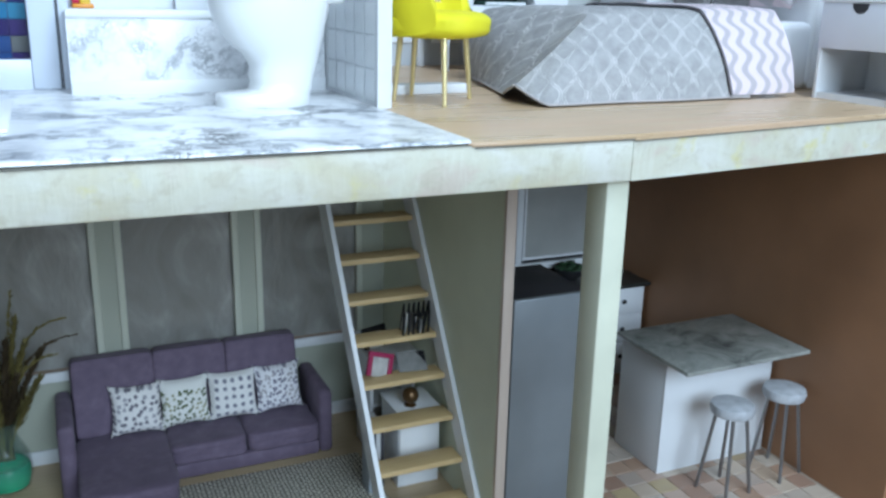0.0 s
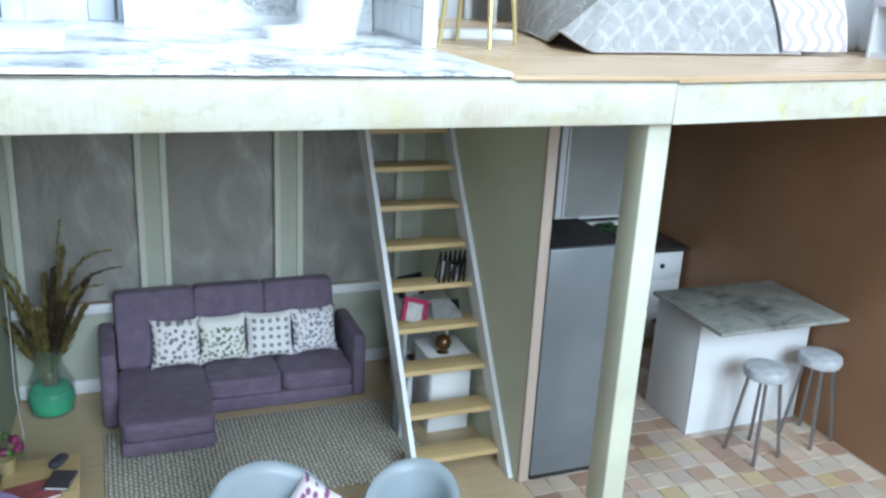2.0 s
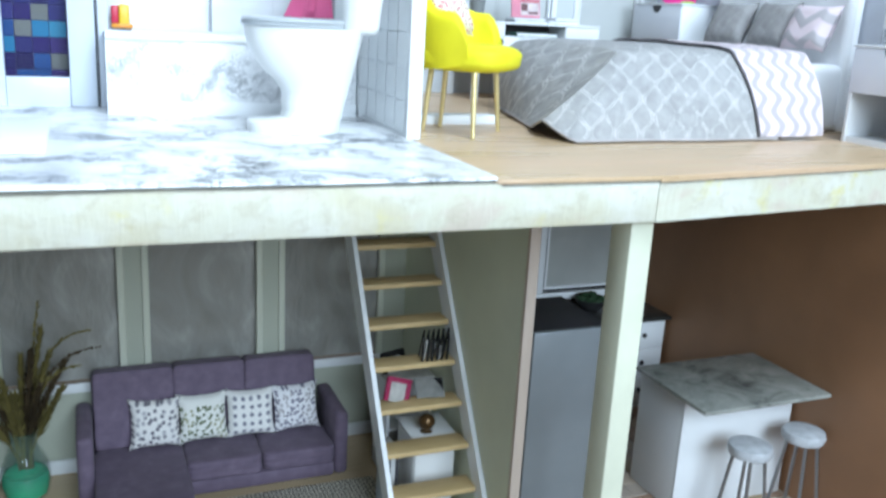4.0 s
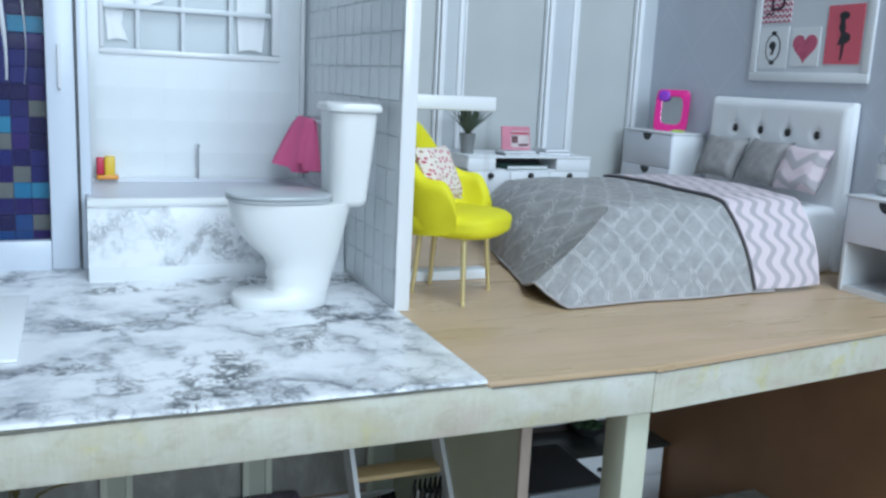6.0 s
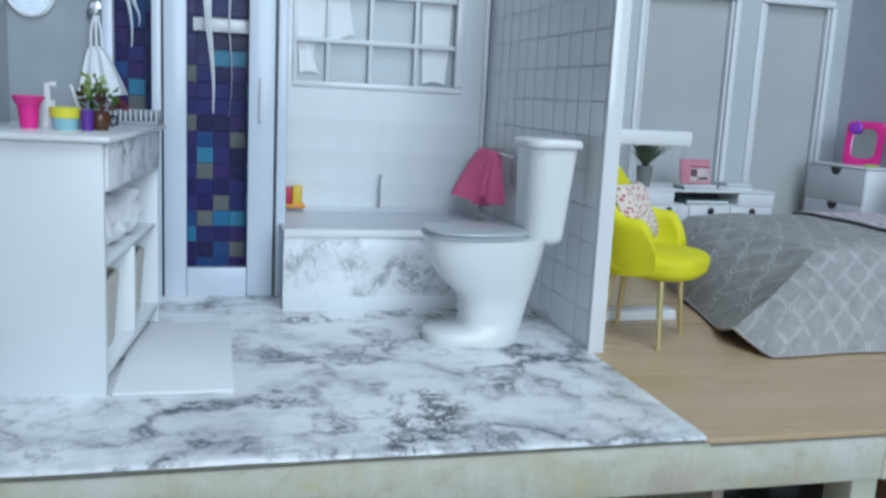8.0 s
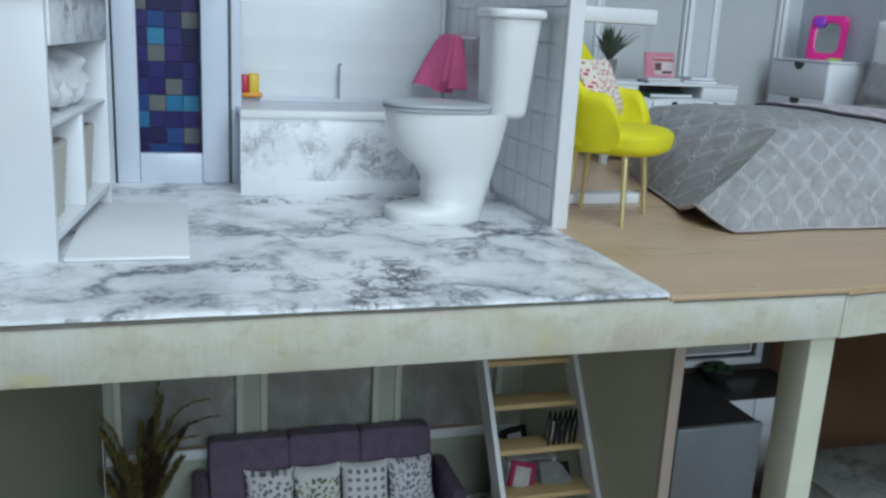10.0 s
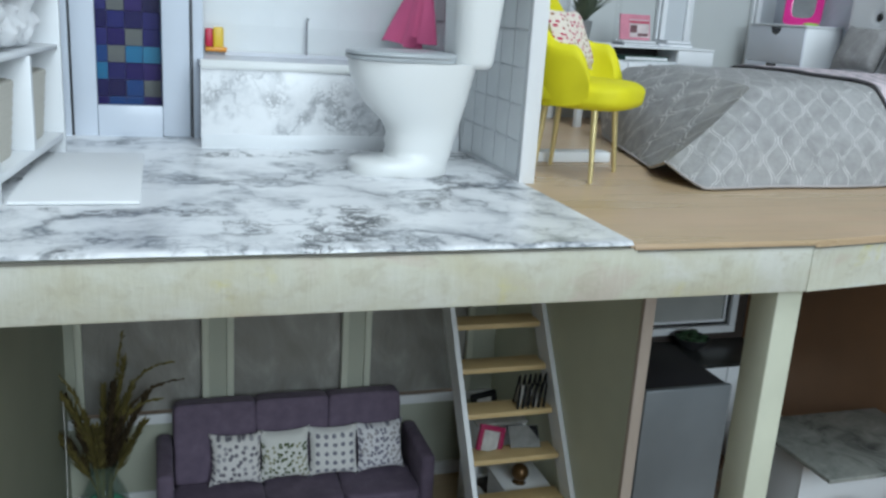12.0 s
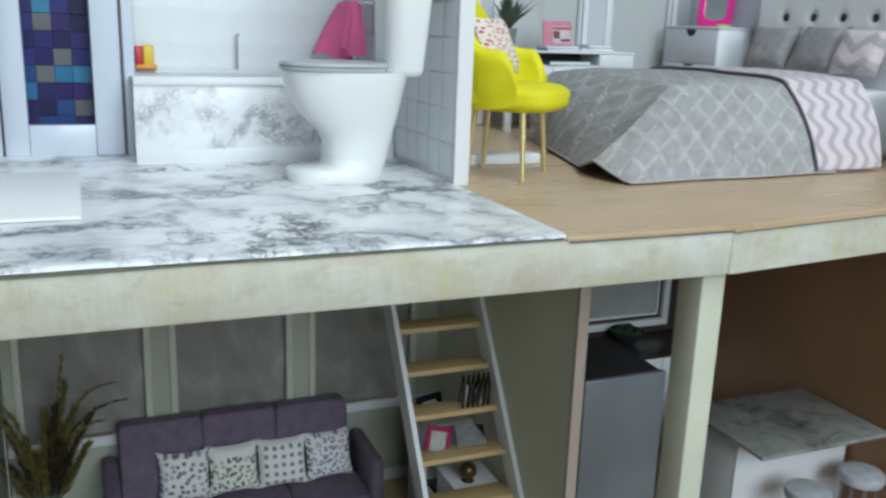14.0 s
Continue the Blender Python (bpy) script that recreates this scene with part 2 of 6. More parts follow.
beam_cream = beam_paint()
wall_cream = plain("cream_wall_paint", (0.43, 0.45, 0.37), 0.6, var=0.1, bump=0.12)
frame_cream = plain("cream_frame_gloss", (0.6, 0.62, 0.52), 0.35, var=0.08, bump=0.06)
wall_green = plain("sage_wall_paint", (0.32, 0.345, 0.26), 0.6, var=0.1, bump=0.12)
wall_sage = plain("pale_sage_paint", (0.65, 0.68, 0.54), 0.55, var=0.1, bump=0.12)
trim_rose = stretched("bare_wood_trim", (0.5, 0.41, 0.34), (0.57, 0.48, 0.41), 0.6, (14, 14, 1))
post_cream = plain("cream_post_paint", (0.6, 0.615, 0.49), 0.5, var=0.1, big=2.5, bump=0.15)


def laminate_sheet():
    """Wood-effect sheet: long grain, paler and redder streaks, a dull sheen."""
    k = Nodes("tan_laminate", 0.3)
    grain, streak, blot = k.noise(3.0, 6, k.map((0.7, 16, 16)), 0.6), k.noise(1.0, 4, k.map((0.5, 5, 5)), 0.3), k.noise(1.3, 3)
    col = k.ramp(grain, (0.25, (0.43, 0.3, 0.175)), (0.55, (0.55, 0.4, 0.245)), (0.8, (0.47, 0.33, 0.19)))
    col = k.mix(k.ramp(streak, (0.42, (0, 0, 0)), (0.62, (0.6, 0.6, 0.6))), col, (0.6, 0.42, 0.29))
    col = k.mix(k.math("MULTIPLY", k.ramp(blot, (0.4, (0, 0, 0)), (0.7, (1, 1, 1))), 0.35), col, (0.4, 0.28, 0.17))
    k.link(k.ramp(streak, (0.3, (0.22, 0.22, 0.22)), (0.7, (0.42, 0.42, 0.42))), k.b.inputs["Roughness"])
    return k.done(col, grain, 0.06, 0.004)


laminate = laminate_sheet()
oak_floor = stretched("living_oak_floor", (0.45, 0.34, 0.2), (0.55, 0.43, 0.28), 0.4, (0.8, 12, 12))
pine = stretched("pine_step", (0.52, 0.37, 0.17), (0.64, 0.48, 0.25), 0.5, (1.2, 16, 16))
kitchen_dark = plain("dark_splashback", (0.06, 0.048, 0.042), 0.4, var=0.2, bump=0.1)
plum_cloth = plain("plum_cloth", (0.2, 0.14, 0.25), 0.8, var=0.2, fine=90, bump=0.3)
brown_wall = plain("brown_wall_paint", (0.34, 0.178, 0.092), 0.6, var=0.16, bump=0.15)


def frosted_sheet():
    """Grey plastic film with pale smears and soft folds."""
    k = Nodes("frosted_plastic_sheet", 0.28)
    smear = k.noise(1.6, 6, k.map((1, 1, 0.7), (0, 25, 0)), 1.6, 0.6)
    fold = k.noise(2.6, 3, k.map((1.6, 1, 0.6), (0, -30, 0)), 0.8)
    col = k.ramp(smear, (0.35, (0.215, 0.205, 0.185)), (0.52, (0.27, 0.262, 0.24)), (0.66, (0.36, 0.355, 0.33)), (0.78, (0.5, 0.49, 0.46)))
    return k.done(k.mix(k.math("MULTIPLY", k.noise(40, 3), 0.2), col, (0.24, 0.24, 0.23)), k.math("ADD", fold, k.math("MULTIPLY", smear, 0.5)), 0.5, 0.05)


frosted = frosted_sheet()
kitchen_pane = plain("pale_grey_film", (0.4, 0.41, 0.39), 0.3, var=0.12, big=2.2, bump=0.06)
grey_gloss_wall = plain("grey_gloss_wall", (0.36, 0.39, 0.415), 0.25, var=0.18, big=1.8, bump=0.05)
pale_wall = plain("pale_grey_wall_paint", (0.55, 0.58, 0.605), 0.4, var=0.08, bump=0.06)
pale_panel = plain("pale_window_panel", (0.49, 0.51, 0.505), 0.3, var=0.07, bump=0.05)
grey_tile_face = plain("pale_grey_wall_tile", (0.79, 0.82, 0.83), 0.16, var=0.07, big=2.0, bump=0.02)
grout_grey = plain("grey_wall_grout", (0.66, 0.69, 0.71), 0.8, var=0.2)
bath_pane = plain("pale_grey_pane", (0.5, 0.54, 0.56), 0.25, var=0.06, big=2, bump=0.03)
# white for the sheets that imitate a bright reflection in the bathroom window
glare_white = plain("white_glare_sheet", (0.88, 0.89, 0.9), 0.8, var=0.03)
bath_bar = plain("grey_white_bar", (0.74, 0.77, 0.79), 0.35, var=0.05)
grime = plain("joint_grime_shade", (0.2, 0.19, 0.16), 0.8, var=0.4, big=6)
indigo_grout = plain("indigo_grout", (0.1, 0.09, 0.2), 0.6)
grout = plain("beige_grout", (0.4, 0.33, 0.26), 0.7)


def wallpaper_paint():
    k = Nodes("lattice_wallpaper", 0.5)
    s = k.xyz(k.map((1, 1, 1), (45, 0, 0)))
    lines = None
    for c in (s[1], s[2]):
        d = k.math("ABSOLUTE", k.math("SUBTRACT", k.math("FRACT", k.math("DIVIDE", c, 0.55)), 0.5))
        a = k.math("LESS_THAN", d, 0.018)
        lines = a if lines is None else k.math("MAXIMUM", lines, a)
    nz = k.noise(2.0, 4)
    base = k.mix(nz, (0.5, 0.53, 0.6), (0.58, 0.61, 0.68))
    return k.done(k.mix(k.math("MULTIPLY", lines, k.math("MULTIPLY", nz, 0.7)), base, (0.62, 0.65, 0.7)), k.noise(40, 3), 0.08)


wallpaper = wallpaper_paint()


def upholstery():
    """Mauve velour with rubbed highlights and soft wrinkles."""
    k = Nodes("mauve_sofa_cloth", 0.8)
    k.b.inputs["Sheen Weight"].default_value = 0.06
    wrinkle = k.noise(4.5, 3, k.map((0.8, 1.2, 1.2)), 0.6)
    nap, weave = k.noise(11, 4), k.noise(120, 2)
    col = k.ramp(nap, (0.3, (0.12, 0.09, 0.135)), (0.55, (0.15, 0.112, 0.165)), (0.75, (0.19, 0.145, 0.205)))
    return k.done(k.mix(k.math("MULTIPLY", weave, 0.3), col, (0.1, 0.075, 0.115)), k.math("ADD", wrinkle, k.math("MULTIPLY", weave, 0.06)), 0.4, 0.04)


sofa_cloth = upholstery()
fridge_steel = plain("brushed_grey_steel", (0.215, 0.24, 0.26), 0.38, 0.3, 0.18, bump=0.04)
fridge_black = plain("black_fridge_top", (0.03, 0.03, 0.035), 0.45, bump=0.05)


def granite_stuff():
    k = Nodes("grey_granite", 0.25)
    a, b = k.noise(3.2, 6, None, 0.8, 0.65), k.noise(28, 4)
    col = k.ramp(a, (0.33, (0.07, 0.078, 0.075)), (0.48, (0.29, 0.31, 0.285)), (0.7, (0.48, 0.49, 0.455)))
    return k.done(k.mix(k.math("MULTIPLY", b, 0.5), col, (0.2, 0.2, 0.19)), None)


granite = granite_stuff()
dark_stone = plain("near_black_stone", (0.035, 0.038, 0.036), 0.3, var=0.5, big=7, fine=40)
chrome = plain("satin_chrome", (0.55, 0.56, 0.58), 0.25, 1.0, 0.05, bump=0.02)
stool_seat = plain("pale_grey_vinyl", (0.48, 0.5, 0.53), 0.5, var=0.3, big=9, bump=0.4)
yellow_plush = plain("yellow_velvet", (0.8, 0.73, 0.01), 0.7, var=0.12, big=3, fine=120, bump=0.25)
gold = plain("pale_gold_metal", (0.72, 0.6, 0.3), 0.3, 0.6, 0.05, bump=0.02)
# basin grey has the shade inside the tub put into its colour
tub_shade_grey = plain("shaded_basin_grey", (0.58, 0.6, 0.65), 0.4, var=0.05, bump=0.02)
seat_grey = plain("pale_grey_seat_plastic", (0.46, 0.49, 0.51), 0.3, var=0.05, bump=0.02)
ceramic = plain("white_ceramic", (0.8, 0.81, 0.8), 0.3, var=0.02, bump=0.01)
pink_cloth = plain("pink_towel", (0.9, 0.17, 0.36), 0.9, var=0.2, fine=140, bump=0.4)
black_knob = plain("black_knob", (0.015, 0.015, 0.018), 0.35, bump=0.02)
white_cloth = plain("white_cloth", (0.85, 0.86, 0.88), 0.85, var=0.06, fine=120, bump=0.3)
pink_plastic = plain("hot_pink_plastic", (0.78, 0.03, 0.28), 0.3, var=0.06, bump=0.02)
blue_shell = plain("pale_blue_plastic", (0.3, 0.35, 0.385), 0.35, var=0.08, bump=0.03)
dark_plastic = plain("black_plastic", (0.03, 0.03, 0.032), 0.4, bump=0.03)
leaf_olive = plain("dry_olive_leaf", (0.2, 0.165, 0.05), 0.7, var=0.4, big=6)
leaf_brown = plain("dry_brown_leaf", (0.075, 0.05, 0.022), 0.75, var=0.4, big=6)
leaf_green = plain("green_leaf", (0.07, 0.16, 0.03), 0.5, var=0.35, big=8)
red_plastic = plain("red_plastic", (0.55, 0.02, 0.06), 0.35, var=0.08)
room_wall = plain("room_wall_paint", (0.62, 0.64, 0.66), 0.8, var=0.05, big=0.2)
room_wood = stretched("room_floor_wood", (0.22, 0.15, 0.1), (0.3, 0.2, 0.13), 0.5, (0.2, 2, 2))


def glass_stuff(name, c, rough=0.03, alpha=0.25):
    k = Nodes(name, rough)
    k.b.inputs["Alpha"].default_value = alpha
    return k.done(c)


# pale material for streaks that imitate light reflected in the shower glass
film = glass_stuff("reflection_streak", (0.8, 0.82, 0.85), 0.15, 0.7)
clear_glass = glass_stuff("clear_glass", (0.12, 0.13, 0.15), 0.03, 0.04)


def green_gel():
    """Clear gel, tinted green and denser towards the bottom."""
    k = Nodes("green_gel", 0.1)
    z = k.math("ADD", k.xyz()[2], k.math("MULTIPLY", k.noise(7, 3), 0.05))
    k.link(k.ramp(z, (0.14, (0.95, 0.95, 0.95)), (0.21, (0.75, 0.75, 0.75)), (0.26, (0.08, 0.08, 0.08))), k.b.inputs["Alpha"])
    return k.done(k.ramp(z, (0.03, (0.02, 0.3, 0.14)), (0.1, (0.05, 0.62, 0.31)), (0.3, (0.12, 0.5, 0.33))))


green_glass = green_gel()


def lattice_cloth(name, base, line, cell=0.19, rise=0.31, glint=0.85):
    """Woven quilt with an ogee lattice of raised, doubled pale lines."""
    k = Nodes(name, 0.85)
    shift = k.n("ShaderNodeVectorMath", operation="ADD")
    wav = k.n("ShaderNodeTexNoise")
    wav.inputs["Scale"].default_value, wav.inputs["Detail"].default_value = 5.0, 3
    k.link(k.co, wav.inputs["Vector"])
    amt = k.n("ShaderNodeVectorMath", operation="SCALE")
    amt.inputs["Scale"].default_value = 0.035
    k.link(wav.outputs["Color"], amt.inputs[0])
    k.link(k.co, shift.inputs[0])
    k.link(amt.outputs[0], shift.inputs[1])
    s = k.xyz(shift.outputs[0])
    total = None
    # the columns lean with the drape of the hanging side
    across = k.math("ADD", s[0], k.math("MULTIPLY", k.math("MAXIMUM", k.math("SUBTRACT", 1.42, s[1]), 0.0), 0.6))
    along = k.math("SUBTRACT", k.math("MULTIPLY", s[1], 1.0), k.math("MULTIPLY", s[2], -1.0))
    wave = k.math("SINE", k.math("MULTIPLY", along, 2 * math.pi / rise))
    for sign in (1, -1):
        f = k.math("FRACT", k.math("ADD", k.math("DIVIDE", across, cell), k.math("ADD", k.math("MULTIPLY", wave, 0.2 * sign), 0.25 * sign)))
        d = k.math("ABSOLUTE", k.math("SUBTRACT", f, 0.5))
        a = k.ramp(d, (0.028, (0, 0, 0)), (0.042, (1, 1, 1)), (0.06, (1, 1, 1)), (0.075, (0, 0, 0)))
        total = a if total is None else k.math("MAXIMUM", total, a)
    nz = k.noise(90, 3)
    worn = k.ramp(k.noise(16, 5), (0.38, (0.1, 0.1, 0.1)), (0.56, (1, 1, 1)))
    col = k.mix(k.ramp(k.noise(9, 6, None, 0.4, 0.65), (0.35, (0, 0, 0)), (0.65, (1, 1, 1))), shade(base, 0.82), shade(base, 1.18))
    col = k.mix(k.math("MULTIPLY", nz, 0.35), col, shade(base, 0.65))
    col = k.mix(k.math("MULTIPLY", total, k.math("MULTIPLY", worn, glint)), col, line)
    crumple = k.math("MULTIPLY", k.noise(6, 5, None, 0.6, 0.6), 2.6)
    return k.done(col, k.math("ADD", k.math("ADD", total, nz), crumple), 0.4, 0.02)


duvet_cloth = lattice_cloth("grey_lattice_quilt", (0.38, 0.375, 0.375), (0.72, 0.71, 0.705), 0.178, 0.3, 0.9)


def zigzag_cloth(name, a, b, period, amp, wave, axis=0, other=1, soft=False):
    """Bands that zigzag, sharply or in soft waves: pale ground with darker bands."""
    k = Nodes(name, 0.85)
    s = k.xyz()
    run = s[other] if axis == 2 else k.math("ADD", s[other], s[2])
    tri = k.math("ABSOLUTE", k.math("SUBTRACT", k.math("FRACT", k.math("DIVIDE", run, wave)), 0.5))
    if soft:
        tri = k.math("ADD", k.math("MULTIPLY", k.math("SINE", k.math("MULTIPLY", run, 2 * math.pi / wave)), 0.25), 0.25)
    f = k.math("FRACT", k.math("DIVIDE", k.math("ADD", s[axis], k.math("MULTIPLY", tri, amp)), period))
    band = k.ramp(f, (0.0, (0, 0, 0)), (0.5, (0, 0, 0)), (0.58, (1, 1, 1)), (0.92, (1, 1, 1)), (1.0, (0, 0, 0)))
    nz = k.noise(120, 3)
    return k.done(k.mix(band, k.mix(k.math("MULTIPLY", nz, 0.3), a, shade(a, 0.8)), b), k.math("ADD", band, nz), 0.35, 0.01)


blanket_cloth = zigzag_cloth("pink_zigzag_blanket", (0.72, 0.62, 0.655), (0.45, 0.41, 0.435), 0.12, 0.12, 0.25, soft=True)


def dotted_cloth(name, base, ink, scale, size, second=None, stray=0.75, band=None):
    """Cotton with small printed motifs."""
    k = Nodes(name, 0.9)
    vo = k.n("ShaderNodeTexVoronoi")
    vo.inputs["Scale"].default_value, vo.inputs["Randomness"].default_value = scale, stray
    vo.voronoi_dimensions = "2D"
    k.link(k.map((1, 1, 1), (-90, 0, 0)), vo.inputs["Vector"])
    d = k.math("ADD", vo.outputs["Distance"], k.math("MULTIPLY", k.noise(scale * 5, 2), 0.2))
    f = k.math("LESS_THAN", d, size)
    if band:
        f = k.math("MULTIPLY", f, k.math("LESS_THAN", k.math("ABSOLUTE", k.math("SUBTRACT", k.math("ADD", k.xyz()[2], k.math("MULTIPLY", k.noise(6, 2), 0.12)), band[0])), band[1]))
    col = k.mix(k.math("MULTIPLY", k.noise(3, 2), 0.2), base, shade(base, 0.8))
    ink2 = k.mix(k.math("GREATER_THAN", k.noise(7, 1), 0.52), ink, second or ink)
    return k.done(k.mix(f, col, ink2), k.noise(110, 3), 0.3)


pillow_prints = [dotted_cloth("pillow_floral_print", (0.76, 0.74, 0.73), (0.2, 0.19, 0.22), 21, 0.42, (0.4, 0.39, 0.42), 0.75),
                 dotted_cloth("pillow_garden_print", (0.75, 0.75, 0.72), (0.12, 0.15, 0.08), 28, 0.43, (0.36, 0.36, 0.24), 0.95, (0.19, 0.17)),
                 dotted_cloth("pillow_spot_print", (0.76, 0.75, 0.74), (0.22, 0.22, 0.27), 15.5, 0.36, None, 0.12),
                 dotted_cloth("pillow_leaf_print", (0.74, 0.73, 0.76), (0.22, 0.21, 0.27), 30, 0.45, (0.4, 0.38, 0.4), 0.95)]
chair_pillow_print = dotted_cloth("pillow_berry_print", (0.76, 0.68, 0.6), (0.5, 0.06, 0.12), 33, 0.34, (0.35, 0.2, 0.12))


def rug_weave():
    k = Nodes("basket_weave_rug", 0.95)
    br = k.n("ShaderNodeTexBrick")
    br.offset = 0.5
    for key, val in (("Color1", (0.84, 0.81, 0.7, 1)), ("Color2", (0.72, 0.69, 0.58, 1)), ("Mortar", (0.22, 0.205, 0.17, 1))):
        br.inputs[key].default_value = val
    for key, val in (("Scale", 1.0), ("Mortar Size", 0.0058), ("Brick Width", 0.05), ("Row Height", 0.032)):
        br.inputs[key].default_value = val
    wob = k.n("ShaderNodeTexNoise")
    wob.inputs["Scale"].default_value, wob.inputs["Detail"].default_value = 22, 2
    k.link(k.co, wob.inputs["Vector"])
    sc = k.n("ShaderNodeVectorMath", operation="SCALE")
    sc.inputs["Scale"].default_value = 0.03
    k.link(wob.outputs["Color"], sc.inputs[0])
    add = k.n("ShaderNodeVectorMath", operation="ADD")
    k.link(k.map((1, 1, 1), (0, 0, 90)), add.inputs[0])
    k.link(sc.outputs[0], add.inputs[1])
    k.link(add.outputs[0], br.inputs["Vector"])
    nz = k.noise(60, 4)
    return k.done(k.mix(k.math("MULTIPLY", nz, 0.3), br.outputs["Color"], (0.3, 0.27, 0.22)), k.math("SUBTRACT", nz, br.outputs["Fac"]), 0.6, 0.02)


rug_cloth = rug_weave()


def piece_colours(name, colours, rough, spread=0.15, spec=0.5):
    """Each piece takes one of the colours by its object's random number."""
    k = Nodes(name, rough, 0.0, spec)
    oi = k.n("ShaderNodeObjectInfo")
    col = k.ramp(oi.outputs["Random"], *[(i / len(colours), c) for i, c in enumerate(colours)], ease="CONSTANT")
    nz = k.noise(5, 5)
    return k.done(k.mix(k.math("MULTIPLY", nz, spread * 2), col, (0.3, 0.24, 0.2) if rough > 0.32 else (0.02, 0.03, 0.15)), nz, 0.15)


floor_tiles = piece_colours("kitchen_floor_tile", [(0.42, 0.27, 0.18), (0.46, 0.34, 0.24), (0.52, 0.42, 0.32), (0.3, 0.17, 0.11), (0.5, 0.36, 0.28), (0.47, 0.4, 0.33), (0.46, 0.35, 0.18), (0.53, 0.45, 0.36), (0.36, 0.22, 0.14), (0.42, 0.34, 0.28)], 0.35, 0.25)
mosaic_tiles = piece_colours("blue_mosaic_tile", [(0.018, 0.012, 0.085), (0.03, 0.027, 0.155), (0.045, 0.022, 0.14), (0.018, 0.011, 0.065), (0.03, 0.21, 0.38), (0.026, 0.022, 0.12), (0.1872, 0.1944, 0.1656), (0.035, 0.03, 0.165), (0.02, 0.075, 0.24), (0.055, 0.28, 0.44), (0.0252, 0.0115, 0.108), (0.024, 0.024, 0.15)], 0.3, 0.15, 0.15)

# ---- the room that the doll's house stands in ----
def slab(x0, x1, y0, y1, z0, z1, b=0.0):
    return Mesh().box(x0, x1, y0, y1, z0, z1, b)


structure("ground", slab(-15, 15, -16, 12, -0.42, -0.3), room_wood, "brown wooden floor of the room around", "floor")
structure("room_wall_back", slab(-15, 15, 12, 12.3, -0.3, 15), room_wall, "plain grey-white wall of the room", "wall")
structure("room_wall_behind", slab(-15, 15, -16.3, -16, -0.3, 15), room_wall, "plain grey-white wall of the room", "wall")
structure("room_wall_left", slab(-15.3, -15, -16, 12, -0.3, 15), room_wall, "plain grey-white wall of the room", "wall")
structure("room_wall_right", slab(15, 15.3, -16, 12, -0.3, 15), room_wall, "plain grey-white wall of the room", "wall")
structure("room_ceiling", slab(-15, 15, -16, 12, 15, 15.3), room_wall, "plain white room ceiling", "ceiling")

# ---- the house shell ----
XL, XR = -2.47, 3.62      # inner faces of the living room's left wall and the right wall
YB, YK, YBED, YBATH = 3.495, 3.8, 4.07, 3.32
structure("house_base", slab(-3.35, 3.75, 0.0, 4.3, -0.3, -0.1), beam_cream, "painted cream plinth board under the house", "base")
structure("floor_living", slab(-3.2, 0.92, 0.03, YB, -0.1, 0), oak_floor, "light oak floor of the living room", "floor")
structure("floor_kitchen", slab(0.92, XR, 0.03, YK, -0.1, -0.008), grout, "pale grout bed under the kitchen tiles", "floor")
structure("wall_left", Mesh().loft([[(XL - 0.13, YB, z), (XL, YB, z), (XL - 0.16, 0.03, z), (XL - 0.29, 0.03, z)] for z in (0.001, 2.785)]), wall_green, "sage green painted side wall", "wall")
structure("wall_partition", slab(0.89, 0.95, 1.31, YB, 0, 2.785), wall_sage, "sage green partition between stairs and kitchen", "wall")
structure("wall_right_lower", slab(XR, XR + 0.12, 0.36, YK, 0, 2.785), brown_wall, "dark brown painted kitchen side wall", "wall")
structure("trim_partition", Mesh().box(0.89, 0.965, 1.27, 1.308, 0.002, 2.784, 0.006), trim_rose, "bare pinkish wood edge strip of the partition", "trim")
structure("post_front", Mesh().box(0.785, 0.92, 0.07, 0.25, 0.002, 2.799, 0.012), post_cream, "cream painted square post under the beam", "post")
structure("beam_front", Mesh().box(-3.35, 0.872, 0.0, 0.3, 2.8, 3.014, 0.01), beam_cream, "cream painted front beam with yellowish stains", "beam")
SET = 0.13  # how far the right part of the front sets back, per metre


def set_back(x):
    return SET * max(0.0, x - 0.874)


def front_bar(x0, x1, y0, y1, z0, z1, drop=0.0):
    """A bar along the set-back part of the front, sinking slightly towards its far end."""
    ring = lambda x: [(x, y0 + set_back(x), z0 - drop * (x - x0)), (x, y0 + set_back(x), z1 - drop * (x - x0)), (x, y1 + set_back(x), z1 - drop * (x - x0)), (x, y1 + set_back(x), z0 - drop * (x - x0))]
    return Mesh().loft([ring(x0 + (x1 - x0) * i / 4) for i in range(5)])


structure("beam_right", front_bar(0.8725, 3.75, 0.003, 0.3, 2.8, 3.013, 0.006), beam_cream, "cream painted beam butted beyond the post", "beam")
structure("ceiling", Mesh().loft([[(-3.3, 0.302, z), (0.874, 0.302, z), (3.7, 0.304 + set_back(3.7), z), (3.7, 4.2, z), (-3.3, 4.2, z)] for z in (2.79, 3.013)]), wall_cream, "painted underside of the upper floor", "ceiling")


def rounded_sheet(x0, x1, y0, y1, z, over, r):
    """A floor sheet whose front lip rolls over the beam."""
    prof = [(y1, z)] + [(y0 + r - (r + over) * math.sin(a), z - r + r * math.cos(a)) for a in [i * math.pi / 12 for i in range(7)]]
    m = Mesh()
    top = [(x, y + 0.012 * noise.noise(Vector((x * 3, 0, z))) * (j > 3), zz) for x in [x0 + (x1 - x0) * i / 60 for i in range(61)] for j, (y, zz) in enumerate(prof)]
    n = len(prof)
    m.add(top, [(i * n + j, (i + 1) * n + j, (i + 1) * n + j + 1, i * n + j + 1) for i in range(60) for j in range(n - 1)])
    return m


